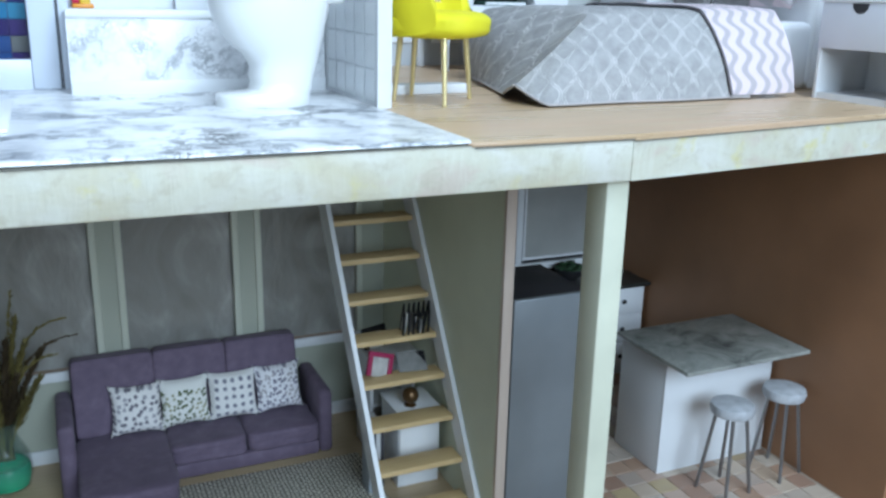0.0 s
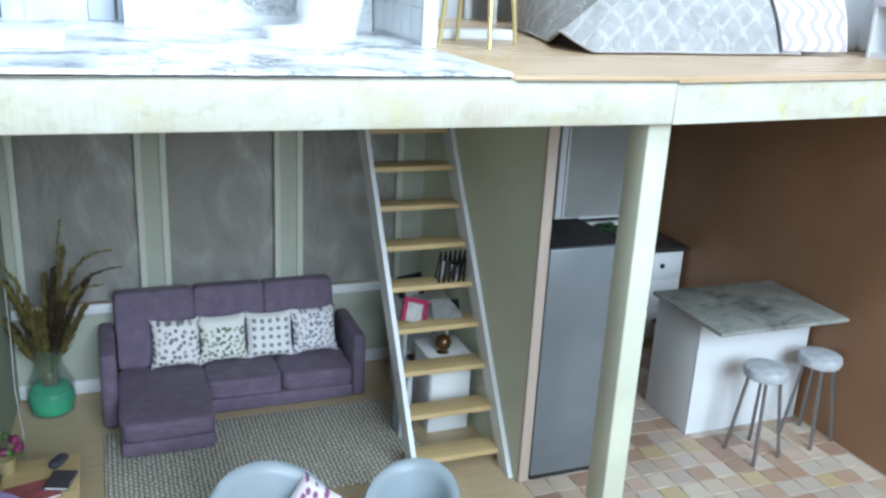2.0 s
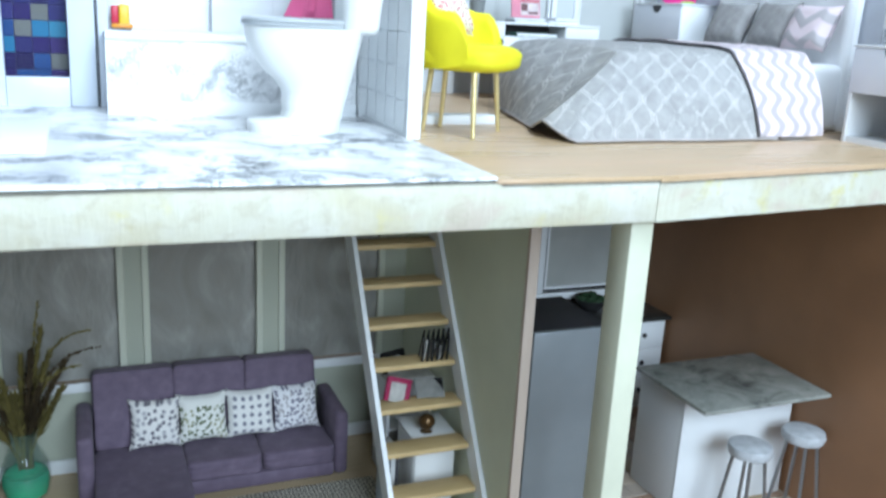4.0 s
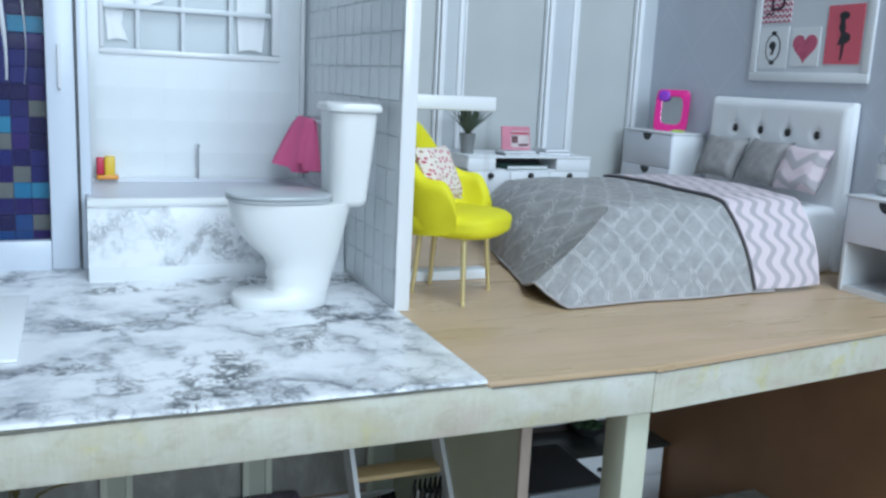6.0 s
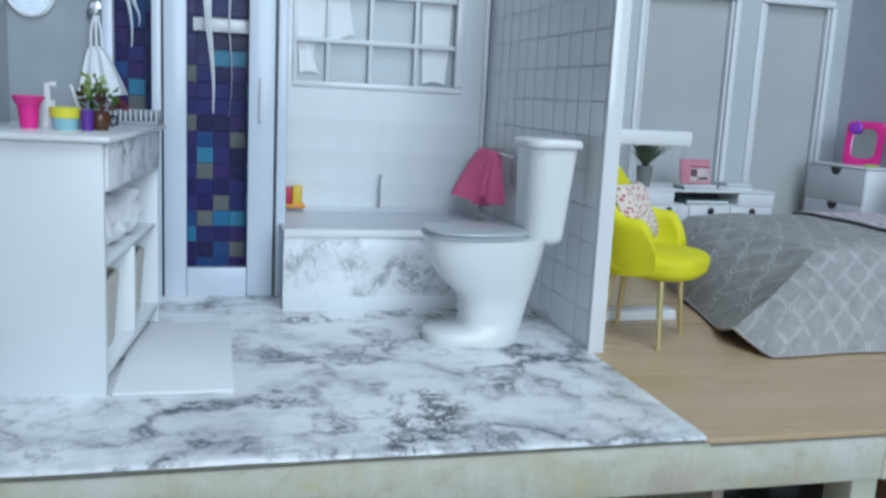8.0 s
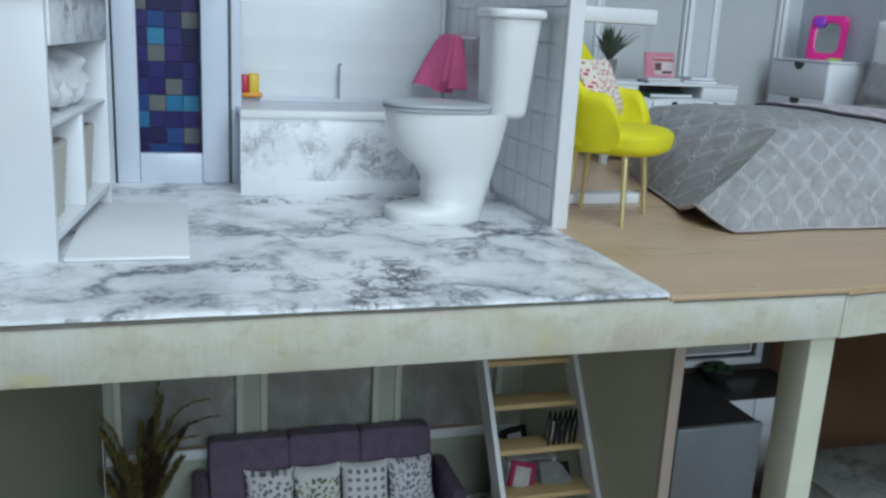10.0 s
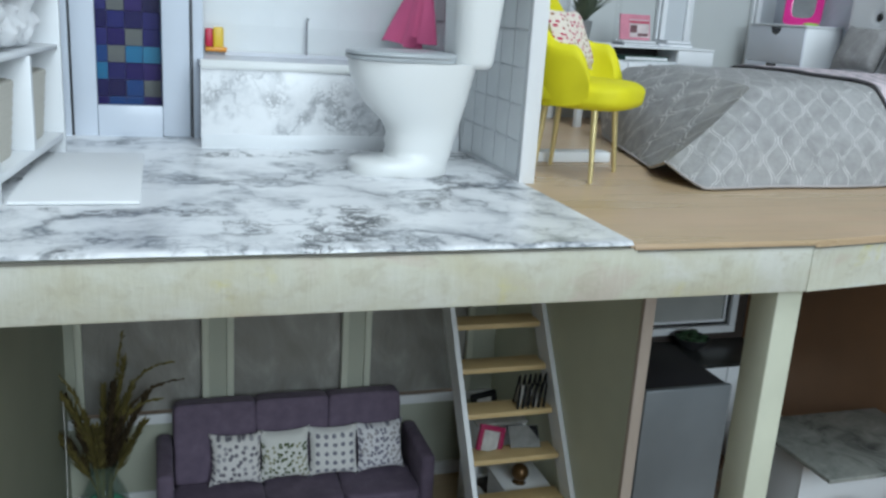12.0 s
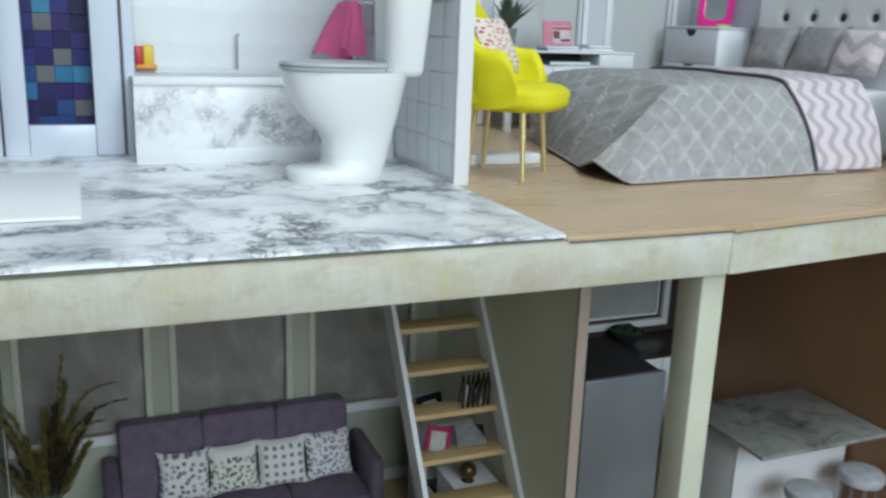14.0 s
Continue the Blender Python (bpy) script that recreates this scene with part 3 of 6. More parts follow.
structure("floor_bedroom", Mesh().loft([[(-0.01, 0.002 + r, z), (0.874, 0.002 + r, z), (XR, 0.002 + r + set_back(XR), z), (XR, YBED, z), (-0.01, YBED, z)] for z, r in ((3.015, 0.0), (U - 0.004, 0.0), (U - 0.001, 0.002), (U, 0.006))]), laminate, "tan wood-effect laminate bedroom floor", "floor")
structure("floor_bathroom", rounded_sheet(-3.25, 0.0, 0.012, YBATH, U + 0.012, 0.012, 0.016), marble, "white marble print floor sheet with dark veins", "floor")

structure("trim_lip", Mesh().box(0.003, 0.872, -0.007, -0.0008, 3.009, U - 0.006, 0.002).take_bar(front_bar(0.875, 3.6, -0.004, 0.0, 3.0, U - 0.006)), laminate, "tan laminate edge strip along the bedroom floor", "trim")
structure("trim_crack", Mesh().box(0.02, 0.872, -0.005, -0.0005, 3.0, 3.0085).take_bar(front_bar(0.875, 3.6, -0.002, 0.002, 2.992, 2.9995)), grime, "thin dark joint under the laminate edge", "trim")
# dark strip: joint dirt and the lip's shadow put into one colour
gap = [-3.25 + 3.245 * i / 60 for i in range(61)]
sag = [0.001 + 0.008 * max(0.0, noise.noise(Vector((x * 1.9, 4.2, 0))) + 0.25) * min(1.0, max(0.1, -x)) for x in gap]
structure("trim_joint", Mesh().loft([[(x, -0.004, 3.018), (x, -0.004, 3.015 - s), (x, -0.0005, 3.015 - s), (x, -0.0005, 3.018)] for x, s in zip(gap, sag)]), grime, "dark strip for the dirt and shadow under the marble edge", "trim")

# back walls, lower storey: openings closed by frosted sheets
living = structure("wall_living_back", slab(-2.59, 0.89, YB, YB + 0.12, 0, 0.7), wall_cream, "cream panelled wall under tall living room windows", "wall")
part("lintel", slab(-2.59, 0.89, YB, YB + 0.12, 2.621, 2.785), wall_cream, living)
for a, b in ((-2.59, -2.4), (-1.45, -1.32), (-0.37, -0.24), (0.69, 0.89)):
    part("pier", slab(a, b, YB, YB + 0.12, 0.701, 2.62), wall_cream, living)
structure("baseboard", Mesh().box(-2.47, 0.89, YB - 0.03, YB - 0.002, 0, 0.12, 0.008), white_paint, "white baseboard along the living room wall", "baseboard")
structure("trim_sill", Mesh().box(-2.47, 0.89, YB - 0.035, YB - 0.002, 0.69, 0.77, 0.01), white_paint, "white window ledge rail", "trim")
n_win = 0
for a, b in ((-2.4, -1.45), (-1.32, -0.37), (-0.24, 0.69)):
    n_win += 1
    w = thing(f"window_{n_win}", a, YB, 0.7, "tall window closed by a frosted grey plastic sheet", "window", kind="structure")
    part("pane", Mesh().box(0.01, b - a - 0.01, 0.05, 0.06, 0.07, 1.91), frosted, w)
    for x in (0.0, b - a - 0.055):
        part("window_frame", Mesh().box(x, x + 0.055, -0.022, 0.04, 0.062, 1.92, 0.01), frame_cream, w)
    part("window_frame", Mesh().box(0.056, b - a - 0.056, -0.02, 0.04, 1.86, 1.918, 0.01), frame_cream, w)

kitchen = Mesh()
KX0, KX1, KZ0, KZ1 = 2.38, 3.5, 1.03, 2.3
kitchen.box(0.95, KX0, YK, YK + 0.1, 0, 2.785)
kitchen.box(KX1, XR + 0.12, YK, YK + 0.1, 0, 2.785)
kitchen.box(KX0, KX1, YK, YK + 0.1, 0, KZ0)
kitchen.box(KX0, KX1, YK, YK + 0.1, KZ1, 2.785)
structure("wall_kitchen_back", kitchen, kitchen_dark, "very dark brown kitchen wall behind the counter", "wall")
n_win += 1
w = thing(f"window_{n_win}", KX0, YK, KZ0, "kitchen window with a pale frame and frosted sheet", "window", kind="structure")
part("pane", Mesh().box(0.01, KX1 - KX0 - 0.01, 0.04, 0.05, 0.01, KZ1 - KZ0 - 0.01), kitchen_pane, w)
for x0, x1, z0, z1 in ((0, 0.07, 0.072, KZ1 - KZ0 - 0.072), (KX1 - KX0 - 0.07, KX1 - KX0, 0.072, KZ1 - KZ0 - 0.072), (0, KX1 - KX0, 0, 0.07), (0, KX1 - KX0, KZ1 - KZ0 - 0.07, KZ1 - KZ0)):
    part("window_frame", Mesh().box(x0, x1, -0.03, 0.038, z0, z1, 0.01), white_paint, w)
W, H = KX1 - KX0, KZ1 - KZ0
for x0, x1, z0, z1 in ((0.1, 0.125, 0.126, H - 0.126), (W - 0.125, W - 0.1, 0.126, H - 0.126), (0.1, W - 0.1, 0.1, 0.125), (0.1, W - 0.1, H - 0.125, H - 0.1)):
    part("glazing_bar", Mesh().box(x0, x1, 0.012, 0.038, z0, z1, 0.004), white_paint, w)
# dark strips fill the gap between the outer and inner frame
for x0, x1, z0, z1 in ((0.071, 0.099, 0.072, H - 0.072), (W - 0.099, W - 0.071, 0.072, H - 0.072), (0.1, W - 0.1, 0.072, 0.099), (0.1, W - 0.1, H - 0.099, H - 0.072)):
    part("gasket", Mesh().box(x0, x1, 0.02, 0.038, z0, z1), dark_plastic, w, "dark strip in the gap between the frames")

# upper storey walls
TOP = U + 2.5
structure("wall_bedroom_right", slab(XR, XR + 0.12, 0.37, YBED + 0.1, 2.79, TOP), wallpaper, "blue-grey bedroom wall with a faint lattice paper", "wall")
structure("wall_bath_bedroom", slab(-0.008, 0.062, 1.2, YBED, U + 0.001, TOP), white_paint, "white wall between bathroom and bedroom", "wall")
structure("trim_wall_end", Mesh().box(-0.014, 0.072, 1.165, 1.198, U + 0.002, TOP, 0.006), white_gloss, "glossy white end strip of the wall", "trim")
bed_wall = structure("wall_bedroom_back", slab(0.062, XR, YBED, YBED + 0.1, 2.79, U + 0.2), pale_wall, "white bedroom wall with tall window openings", "wall")
part("lintel", slab(0.062, XR, YBED, YBED + 0.1, U + 2.321, TOP), pale_wall, bed_wall)
for a, b in ((0.062, 0.45), (1.4, 1.56), (2.47, 2.7), (3.44, XR)):
    part("pier", slab(a, b, YBED, YBED + 0.1, U + 0.201, U + 2.32), pale_wall, bed_wall)
for a, b in ((0.45, 1.4), (1.56, 2.47), (2.7, 3.44)):
    n_win += 1
    w = thing(f"window_{n_win}", a, YBED, U + 0.2, "tall pale window panel in a white moulded frame", "window", kind="structure")
    part("pane", Mesh().box(0.01, b - a - 0.01, 0.05, 0.06, 0.01, 2.11), pale_panel, w)
    for x in (-0.02, b - a - 0.03):
        part("window_frame", Mesh().box(x, x + 0.05, -0.03, 0.045, 0.062, 2.058, 0.014), white_paint, w)
        part("window_frame", Mesh().box(x + (0.06 if x < 0 else -0.03), x + (0.08 if x < 0 else -0.01), -0.008, 0.045, 0.062, 2.058, 0.006), white_paint, w)
    for z in (0.0, 2.06):
        part("window_frame", Mesh().box(0, b - a, -0.03, 0.045, z, z + 0.06, 0.014), white_paint, w)

bath = Mesh()
BX0, BX1, BZ0, BZ1 = -1.43, -0.2, U + 1.33, U + 2.33
bath.box(-1.54, BX0, YBATH, YBATH + 0.1, U + 0.001, TOP)
bath.box(BX1, -0.009, YBATH, YBATH + 0.1, U + 0.001, TOP)
bath.box(BX0, BX1, YBATH, YBATH + 0.1, U + 0.001, BZ0)
bath.box(BX0, BX1, YBATH, YBATH + 0.1, BZ1, TOP)
structure("wall_bath_back", bath, grey_tile_face, "glossy white tiled wall behind the bathtub", "wall")
structure("trim_corner", Mesh().box(-0.05, -0.019, YBATH - 0.03, YBATH - 0.003, U + 0.48, TOP, 0.006), white_gloss, "white corner strip between the bathroom walls", "trim")
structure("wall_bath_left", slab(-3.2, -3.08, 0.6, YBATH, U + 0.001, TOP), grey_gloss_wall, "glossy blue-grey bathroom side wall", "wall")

# ---- bathroom ----
def window_with_glare():
    global n_win
    n_win += 1
    w = thing(f"window_{n_win}", BX0, YBATH, BZ0, "white bathroom window with small panes and white sheets imitating reflections", "window", kind="structure")
    W, H = BX1 - BX0, BZ1 - BZ0
    part("pane", Mesh().box(0.01, W - 0.01, 0.07, 0.08, 0.01, H - 0.01), bath_pane, w, "pale grey translucent pane")
    for x0, x1, z0, z1 in ((0, 0.03, 0.042, H - 0.042), (W - 0.06, W, 0.042, H - 0.042), (0, W, 0, 0.04), (0, W, H - 0.04, H)):
        part("window_frame", Mesh().box(x0, x1, -0.02, 0.05, z0, z1, 0.008), white_gloss, w)
    for x in (0.235, 0.535, 0.865):
        part("muntin", Mesh().box(x, x + 0.03, 0.01, 0.034, 0.042, H - 0.042, 0.006), bath_bar, w)
    for z in (0.305, 0.63):
        part("muntin", Mesh().box(0.032, W - 0.062, 0.004, 0.036, z, z + 0.035, 0.006), bath_bar, w)
    # each white sheet imitates a reflected bright window: height, near edge, far edge; the first narrows at mid height
    for rows in (((0.95, 0.04, 0.37), (0.66, 0.035, 0.385), (0.38, 0.035, 0.43), (0.33, 0.035, 0.3), (0.29, 0.04, 0.16), (0.2, 0.05, 0.15), (0.09, 0.055, 0.19)),
                 ((0.95, 0.92, 1.15), (0.6, 0.92, 1.14), (0.3, 0.93, 1.13), (0.06, 0.94, 1.11))):
        def fall(u, v, rows=rows):
            k = min(int(v * (len(rows) - 1)), len(rows) - 2)
            f = v * (len(rows) - 1) - k
            z, a, b = (p + (q - p) * f for p, q in zip(rows[k], rows[k + 1]))
            return (a + (b - a) * u, 0.048 + 0.003 * math.sin(u * 9 + z * 2), z + 0.015 * math.sin(u * 3.1) * v)
        part("drape", Mesh().grid(24, 18, fall, (0, 0.004, 0)), glare_white, w, "thin white sheet imitating a reflection")


window_with_glare()


def shower_cabin():
    c = thing("shower_cabin", -1.875, 2.53, U, "white framed shower cabin with glass door", "shower")
    Z = 2.3
    for x0, x1 in ((-0.7, -0.64), (-0.43, -0.375), (0.29, 0.36)):
        part("jamb", Mesh().box(x0, x1, -0.03, 0.1, 0, Z, 0.01), door_white, c)
    d = part("door", Mesh().box(-0.365, -0.232, -0.02, 0.05, 0.01, Z, 0.012), door_white, c, "white door with a long glass light")
    part("stile", Mesh().box(0.126, 0.285, -0.02, 0.05, 0.01, Z, 0.012), door_white, d)
    part("rail", Mesh().box(-0.231, 0.125, -0.0195, 0.05, 0.01, 0.19, 0.003), door_white, d)
    part("door_glass", Mesh().box(-0.231, 0.125, 0.006, 0.016, 0.191, Z), clear_glass, d)
    part("handle", Mesh().tube([(0.2, -0.022, 1.1), (0.2, -0.045, 1.11), (0.2, -0.045, 1.35), (0.2, -0.022, 1.36)], 0.009), white_gloss, d, "slim white bar")
    for x in (-0.374, 0.2858):
        part("seal", Mesh().box(x, x + (0.008 if x < 0 else 0.0034), -0.014, 0.045, 0.012, Z), dark_plastic, d, "thin dark door seal")
    part("bead", Mesh().box(0.292, 0.3, -0.034, -0.03, 0.0, Z), dark_plastic, c)
    # tapered white strips put in as reflected light on door and side glass
    for x0, x1, z0, z1, w, wob in ((-0.08, -0.125, 1.14, 2.28, 0.052, 0.008), (0.012, 0.035, 1.12, 2.28, 0.015, 0.012), (-0.54, -0.6, 1.5, 2.28, 0.04, 0.012), (-0.5, -0.53, 1.62, 1.9, 0.03, 0.01)):
        pts = [(x0 + (x1 - x0) * q + wob * math.sin(q * 9), 0.0, z0 + (z1 - z0) * q) for q in [i / 18 for i in range(19)]]
        part("reflection_streak", Mesh().loft([[(x - w * (0.12 + 0.88 * (q / 18) ** 1.5), y, z), (x, y - 0.008, z), (x + w * (0.12 + 0.6 * (q / 18) ** 1.2), y, z), (x, y + 0.004, z)] for q, (x, y, z) in enumerate(pts)]), film, d if x0 > -0.3 else c, "pale streak imitating a reflection in the glass")
    part("shower_rail", Mesh().box(-0.2, 0.135, 0.07, 0.1, 1.62, 1.7, 0.01), white_gloss, c)
    part("side_glass", Mesh().box(-0.64, -0.43, 0.02, 0.03, 0.05, Z), clear_glass, c)
    part("sill", Mesh().box(-0.64, -0.43, -0.02, 0.06, 0, 0.05, 0.01), white_gloss, c)
    part("side_wall", Mesh().box(0.30, 0.358, 0.102, 0.56, 0, Z), white_gloss, c)
    back = part("back_panel", Mesh().box(-0.7, 0.29, 0.2, 0.24, 0, Z), indigo_grout, c)
    me = Mesh().box(-0.0485, 0.0485, -0.008, 0, -0.0485, 0.0485, 0.003, 1).data("mosaic", mosaic_tiles)
    for i in range(9):
        for j in range(22):
            t = new("tile", me)
            t.parent = back
            t.location = Vector((-0.63 + i * 0.1, 0.199, 0.07 + j * 0.1)) * S
    return c


shower_cabin()


def bathtub():
    t = thing("bathtub", -1.55, 2.14, U, "built-in bathtub clad in grey-veined white marble", "bathtub")
    part("apron", Mesh().box(0, 1.53, 0, 0.05, 0.0, 0.455, 0.006), tub_marble, t)
    part("plinth", Mesh().box(0.002, 1.53, -0.012, -0.001, 0.0, 0.09, 0.004), white_paint, t)
    rim = Mesh()
    ring = lambda dx, dy, z, p: [(0.765 + (0.765 - dx) * sx * (abs(sx) ** -p if sx else 1), 0.58 + (0.58 - dy) * sy * (abs(sy) ** -p if sy else 1), z)
                                 for sx, sy in [(math.cos(a), math.sin(a)) for a in [2 * math.pi * i / 40 for i in range(40)]]]
    rim.loft([ring(0.0, 0.0, 0.457, 0.95), ring(0.0, 0.0, 0.475, 0.95), ring(0.006, 0.006, 0.482, 0.95), ring(0.03, 0.03, 0.482, 0.9), ring(0.04, 0.04, 0.465, 0.88), ring(0.06, 0.055, 0.12, 0.8), ring(0.12, 0.11, 0.05, 0.7), ring(0.3, 0.25, 0.04, 0.6)])
    part("basin", rim, tub_shade_grey, t, "basin with its inner shade put in as pale grey")
    part("rim", Mesh().box(0.001, 1.529, -0.014, 0.034, 0.4825, 0.5, 0.008).box(0.001, 1.529, -0.0135, -0.001, 0.452, 0.49, 0.005), ceramic, t, "white front rim")
    part("tap", Mesh().tube([(0.76, 1.13, 0.48), (0.76, 1.13, 0.7), (0.76, 1.11, 0.725), (0.76, 1.07, 0.72)], 0.008), chrome, t, "slim chrome bath tap")
    return t


bathtub()


def toilet():
    t = thing("toilet", -0.48, 1.46, U, "white ceramic close-coupled toilet", "toilet")
    def ring(x0, x1, w, z, n=32, p=0.8):
        c, h = (x0 + x1) / 2, (x1 - x0) / 2
        return [(c + h * math.copysign(abs(math.cos(a)) ** p, math.cos(a)), w / 2 * math.copysign(abs(math.sin(a)) ** 0.75, math.sin(a)), z) for a in [2 * math.pi * i / n for i in range(n)]]
    # a low foot, a slim ribbed neck, then the bowl swelling forward
    rows = [(-0.355, 0.145, 0.35, 0.0), (-0.365, 0.15, 0.36, 0.012), (-0.365, 0.155, 0.36, 0.065), (-0.35, 0.158, 0.345, 0.08), (-0.22, 0.16, 0.325, 0.088), (-0.18, 0.164, 0.315, 0.1),
            (-0.166, 0.172, 0.31, 0.14), (-0.178, 0.18, 0.315, 0.175), (-0.168, 0.19, 0.315, 0.21), (-0.18, 0.2, 0.32, 0.245), (-0.205, 0.21, 0.335, 0.285), (-0.258, 0.222, 0.36, 0.33), (-0.308, 0.236, 0.385, 0.385),
            (-0.347, 0.25, 0.41, 0.45), (-0.369, 0.264, 0.425, 0.51), (-0.378, 0.276, 0.43, 0.56), (-0.38, 0.28, 0.43, 0.582)]
    part("bowl", Mesh().loft([ring(*r) for r in rows]), ceramic, t, sharp=50)
    part("seat", Mesh().loft([ring(-0.385, 0.16, 0.435, 0.584), ring(-0.393, 0.16, 0.445, 0.592), ring(-0.393, 0.16, 0.445, 0.604)]), seat_grey, t, "pale grey seat")
    part("seat_lid", Mesh().loft([ring(-0.388, 0.165, 0.438, 0.606), ring(-0.394, 0.165, 0.448, 0.614), ring(-0.388, 0.163, 0.44, 0.626), ring(-0.34, 0.15, 0.39, 0.632)]), seat_grey, t, "pale grey closed lid")

    def tank_ring(x0, x1, w, z, r):
        """A rounded rectangle, flat at the wall side."""
        pts = []
        for cx, cy, a0, rr in ((x1 - 0.02, w / 2 - 0.02, 0, 0.02), (x0 + r, w / 2 - r, 90, r), (x0 + r, -w / 2 + r, 180, r), (x1 - 0.05, -w / 2 + 0.05, 270, 0.05)):
            pts += [(cx + rr * math.cos(radians(a0 + 90 * i / 7)), cy + rr * math.sin(radians(a0 + 90 * i / 7)), z) for i in range(8)]
        return pts
    part("cistern", Mesh().loft([tank_ring(0.17, 0.325, 0.26, 0.56, 0.09), tank_ring(0.15, 0.34, 0.3, 0.575, 0.1), tank_ring(0.14, 0.345, 0.31, 0.6, 0.1), tank_ring(0.13, 0.39, 0.335, 1.064, 0.1)]), ceramic, t, sharp=50)
    part("cistern_lid", Mesh().loft([tank_ring(0.122, 0.4, 0.355, 1.066, 0.1), tank_ring(0.11, 0.41, 0.375, 1.076, 0.105), tank_ring(0.11, 0.41, 0.375, 1.1, 0.105), tank_ring(0.122, 0.4, 0.352, 1.115, 0.1)]), ceramic, t, sharp=50)
    return t


toilet()


def towel_rail():
    r = thing("towel_rail", -0.016, 2.78, U + 0.95, "chrome towel rail on the tiled wall", "towel rail")
    part("bar", Mesh().tube([(-0.1, -0.52, 0), (-0.1, 0.34, 0)], 0.009), chrome, r)
    for y in (-0.5, 0.33):
        part("bracket", Mesh().tube([(0, y, 0), (-0.1, y, 0)], 0.008), chrome, r)
    t = thing("hand_towel", -0.116, 2.78, U + 0.965, "bright pink folded towel hanging on the rail", "towel")
    # two gathered falls, pinched at the bar and flaring to the hem
    for y0, y1, b0, b1, lean, drop in ((-0.17, -0.03, -0.33, -0.1, 0.03, 0.33), (-0.04, 0.2, -0.07, 0.4, 0.14, 0.37)):
        def fall(u, v, y0=y0, y1=y1, b0=b0, b1=b1, lean=lean, drop=drop):
            q = v ** 0.85
            y = (y0 + (y1 - y0) * u) * (1 - q) + (b0 + (b1 - b0) * u) * q
            out = (0.02 + lean * u) * q + 0.03 * math.sin(u * 12.5 + y0 * 9) * (0.25 + 0.75 * v) + 0.05 * (1 - abs(2 * u - 1)) * v
            return (-0.016 - out, y, 0.012 * math.sin(min(v * 8, 1.57)) - drop * v - 0.02 * math.sin(u * 5 + 1) * v)
        part("cloth", Mesh().grid(26, 14, fall, (0.022, 0, -0.004)), pink_cloth, t, sharp=75)
    return r


towel_rail()


def rubber_duck():
    d = thing("bath_toy", -1.42, 3.24, U + 0.48, "small yellow and red bath toy on the rim", "toy")
    part("body", Mesh().box(0.0, 0.07, -0.03, 0.03, 0.0, 0.16, 0.014, 3), plain("toy_yellow", (0.75, 0.5, 0.03), 0.35), d)
    part("foot", Mesh().box(-0.05, 0.09, -0.04, 0.035, -0.0, 0.03, 0.008), plain("toy_orange", (0.75, 0.3, 0.03), 0.35), d)
    part("panel", Mesh().box(-0.05, -0.002, -0.035, 0.03, 0.031, 0.15, 0.01, 3), red_plastic, d, "red panel")


rubber_duck()


VAN = spot(-2.36, 0.72, U, -6)


def van(x, y, z):
    """A place in the vanity's own frame, in life-size metres."""
    return tuple(VAN @ (Vector((x, y, z)) * S) / S)


def vanity_unit():
    v = thing("vanity_unit", -2.36, 0.72, U, "white vanity cabinet with open shelves and marble drawer", "cabinet", -6)
    D, L, H = 0.6, 1.24, 1.057   # depth to the wall, length along it, height under the worktop
    part("side_panel", Mesh().box(-D, -0.0, 0.0, 0.035, 0, H, 0.006), white_paint, v)
    part("side_panel", Mesh().box(-D, -0.0, L - 0.035, L, 0, H, 0.006), white_paint, v)
    part("back_panel", Mesh().box(-D, -D + 0.02, 0.036, L - 0.036, 0.08, H), white_paint, v)
    part("shelf", Mesh().box(-D + 0.021, -0.005, 0.036, L - 0.036, 0.085, 0.12, 0.004), white_paint, v)
    part("shelf", Mesh().box(-D + 0.021, -0.012, 0.036, L - 0.036, 0.54, 0.56, 0.004), white_paint, v)
    part("divider", Mesh().box(-D + 0.021, -0.005, 0.6, 0.635, 0.121, 0.539, 0.004), white_paint, v)
    part("drawer", Mesh().box(-0.06, 0.012, 0.038, L - 0.038, 0.86, H - 0.004, 0.006), grey_marble, v, "grey marble drawer front")
    part("worktop", Mesh().box(-D - 0.02, 0.035, -0.03, L + 0.03, H + 0.001, H + 0.028, 0.008), white_gloss, v)
    weave = stretched("wicker", (0.56, 0.53, 0.46), (0.66, 0.63, 0.56), 0.8, (2, 2, 30), 0.5)
    for y in (0.32, 0.92):
        b = thing("wicker_basket", *van(-0.24, y, 0.121), "cream woven storage basket on the shelf", "basket", -6, "vanity baskets")
        sq = lambda w, z: [(w * math.copysign(abs(math.cos(a)) ** 0.4, math.cos(a)), w * 1.3 * math.copysign(abs(math.sin(a)) ** 0.4, math.sin(a)), z) for a in [2 * math.pi * q / 32 for q in range(32)]]
        rows = [sq(0.17 + 0.004 * (q % 2) + 0.0015 * q, 0.02 * q) for q in range(17)]
        part("body", Mesh().loft([sq(0.165, 0.0)] + rows + [sq(0.175, 0.325), sq(0.165, 0.3), sq(0.15, 0.03)]), weave, b)
    for y, r in ((0.22, 0.145), (0.51, 0.12), (0.79, 0.14)):
        b = thing("rolled_towel", *van(-0.27, y, 0.561), "fluffy white towel roll on the vanity shelf", "towel", -6, "rolled towels")
        part("cloth", Mesh().soft((0, 0, r), (0.5, r * 2, r * 2), 2.6, 14, 0.2, y), white_cloth, b)
    return v


vanity_unit()


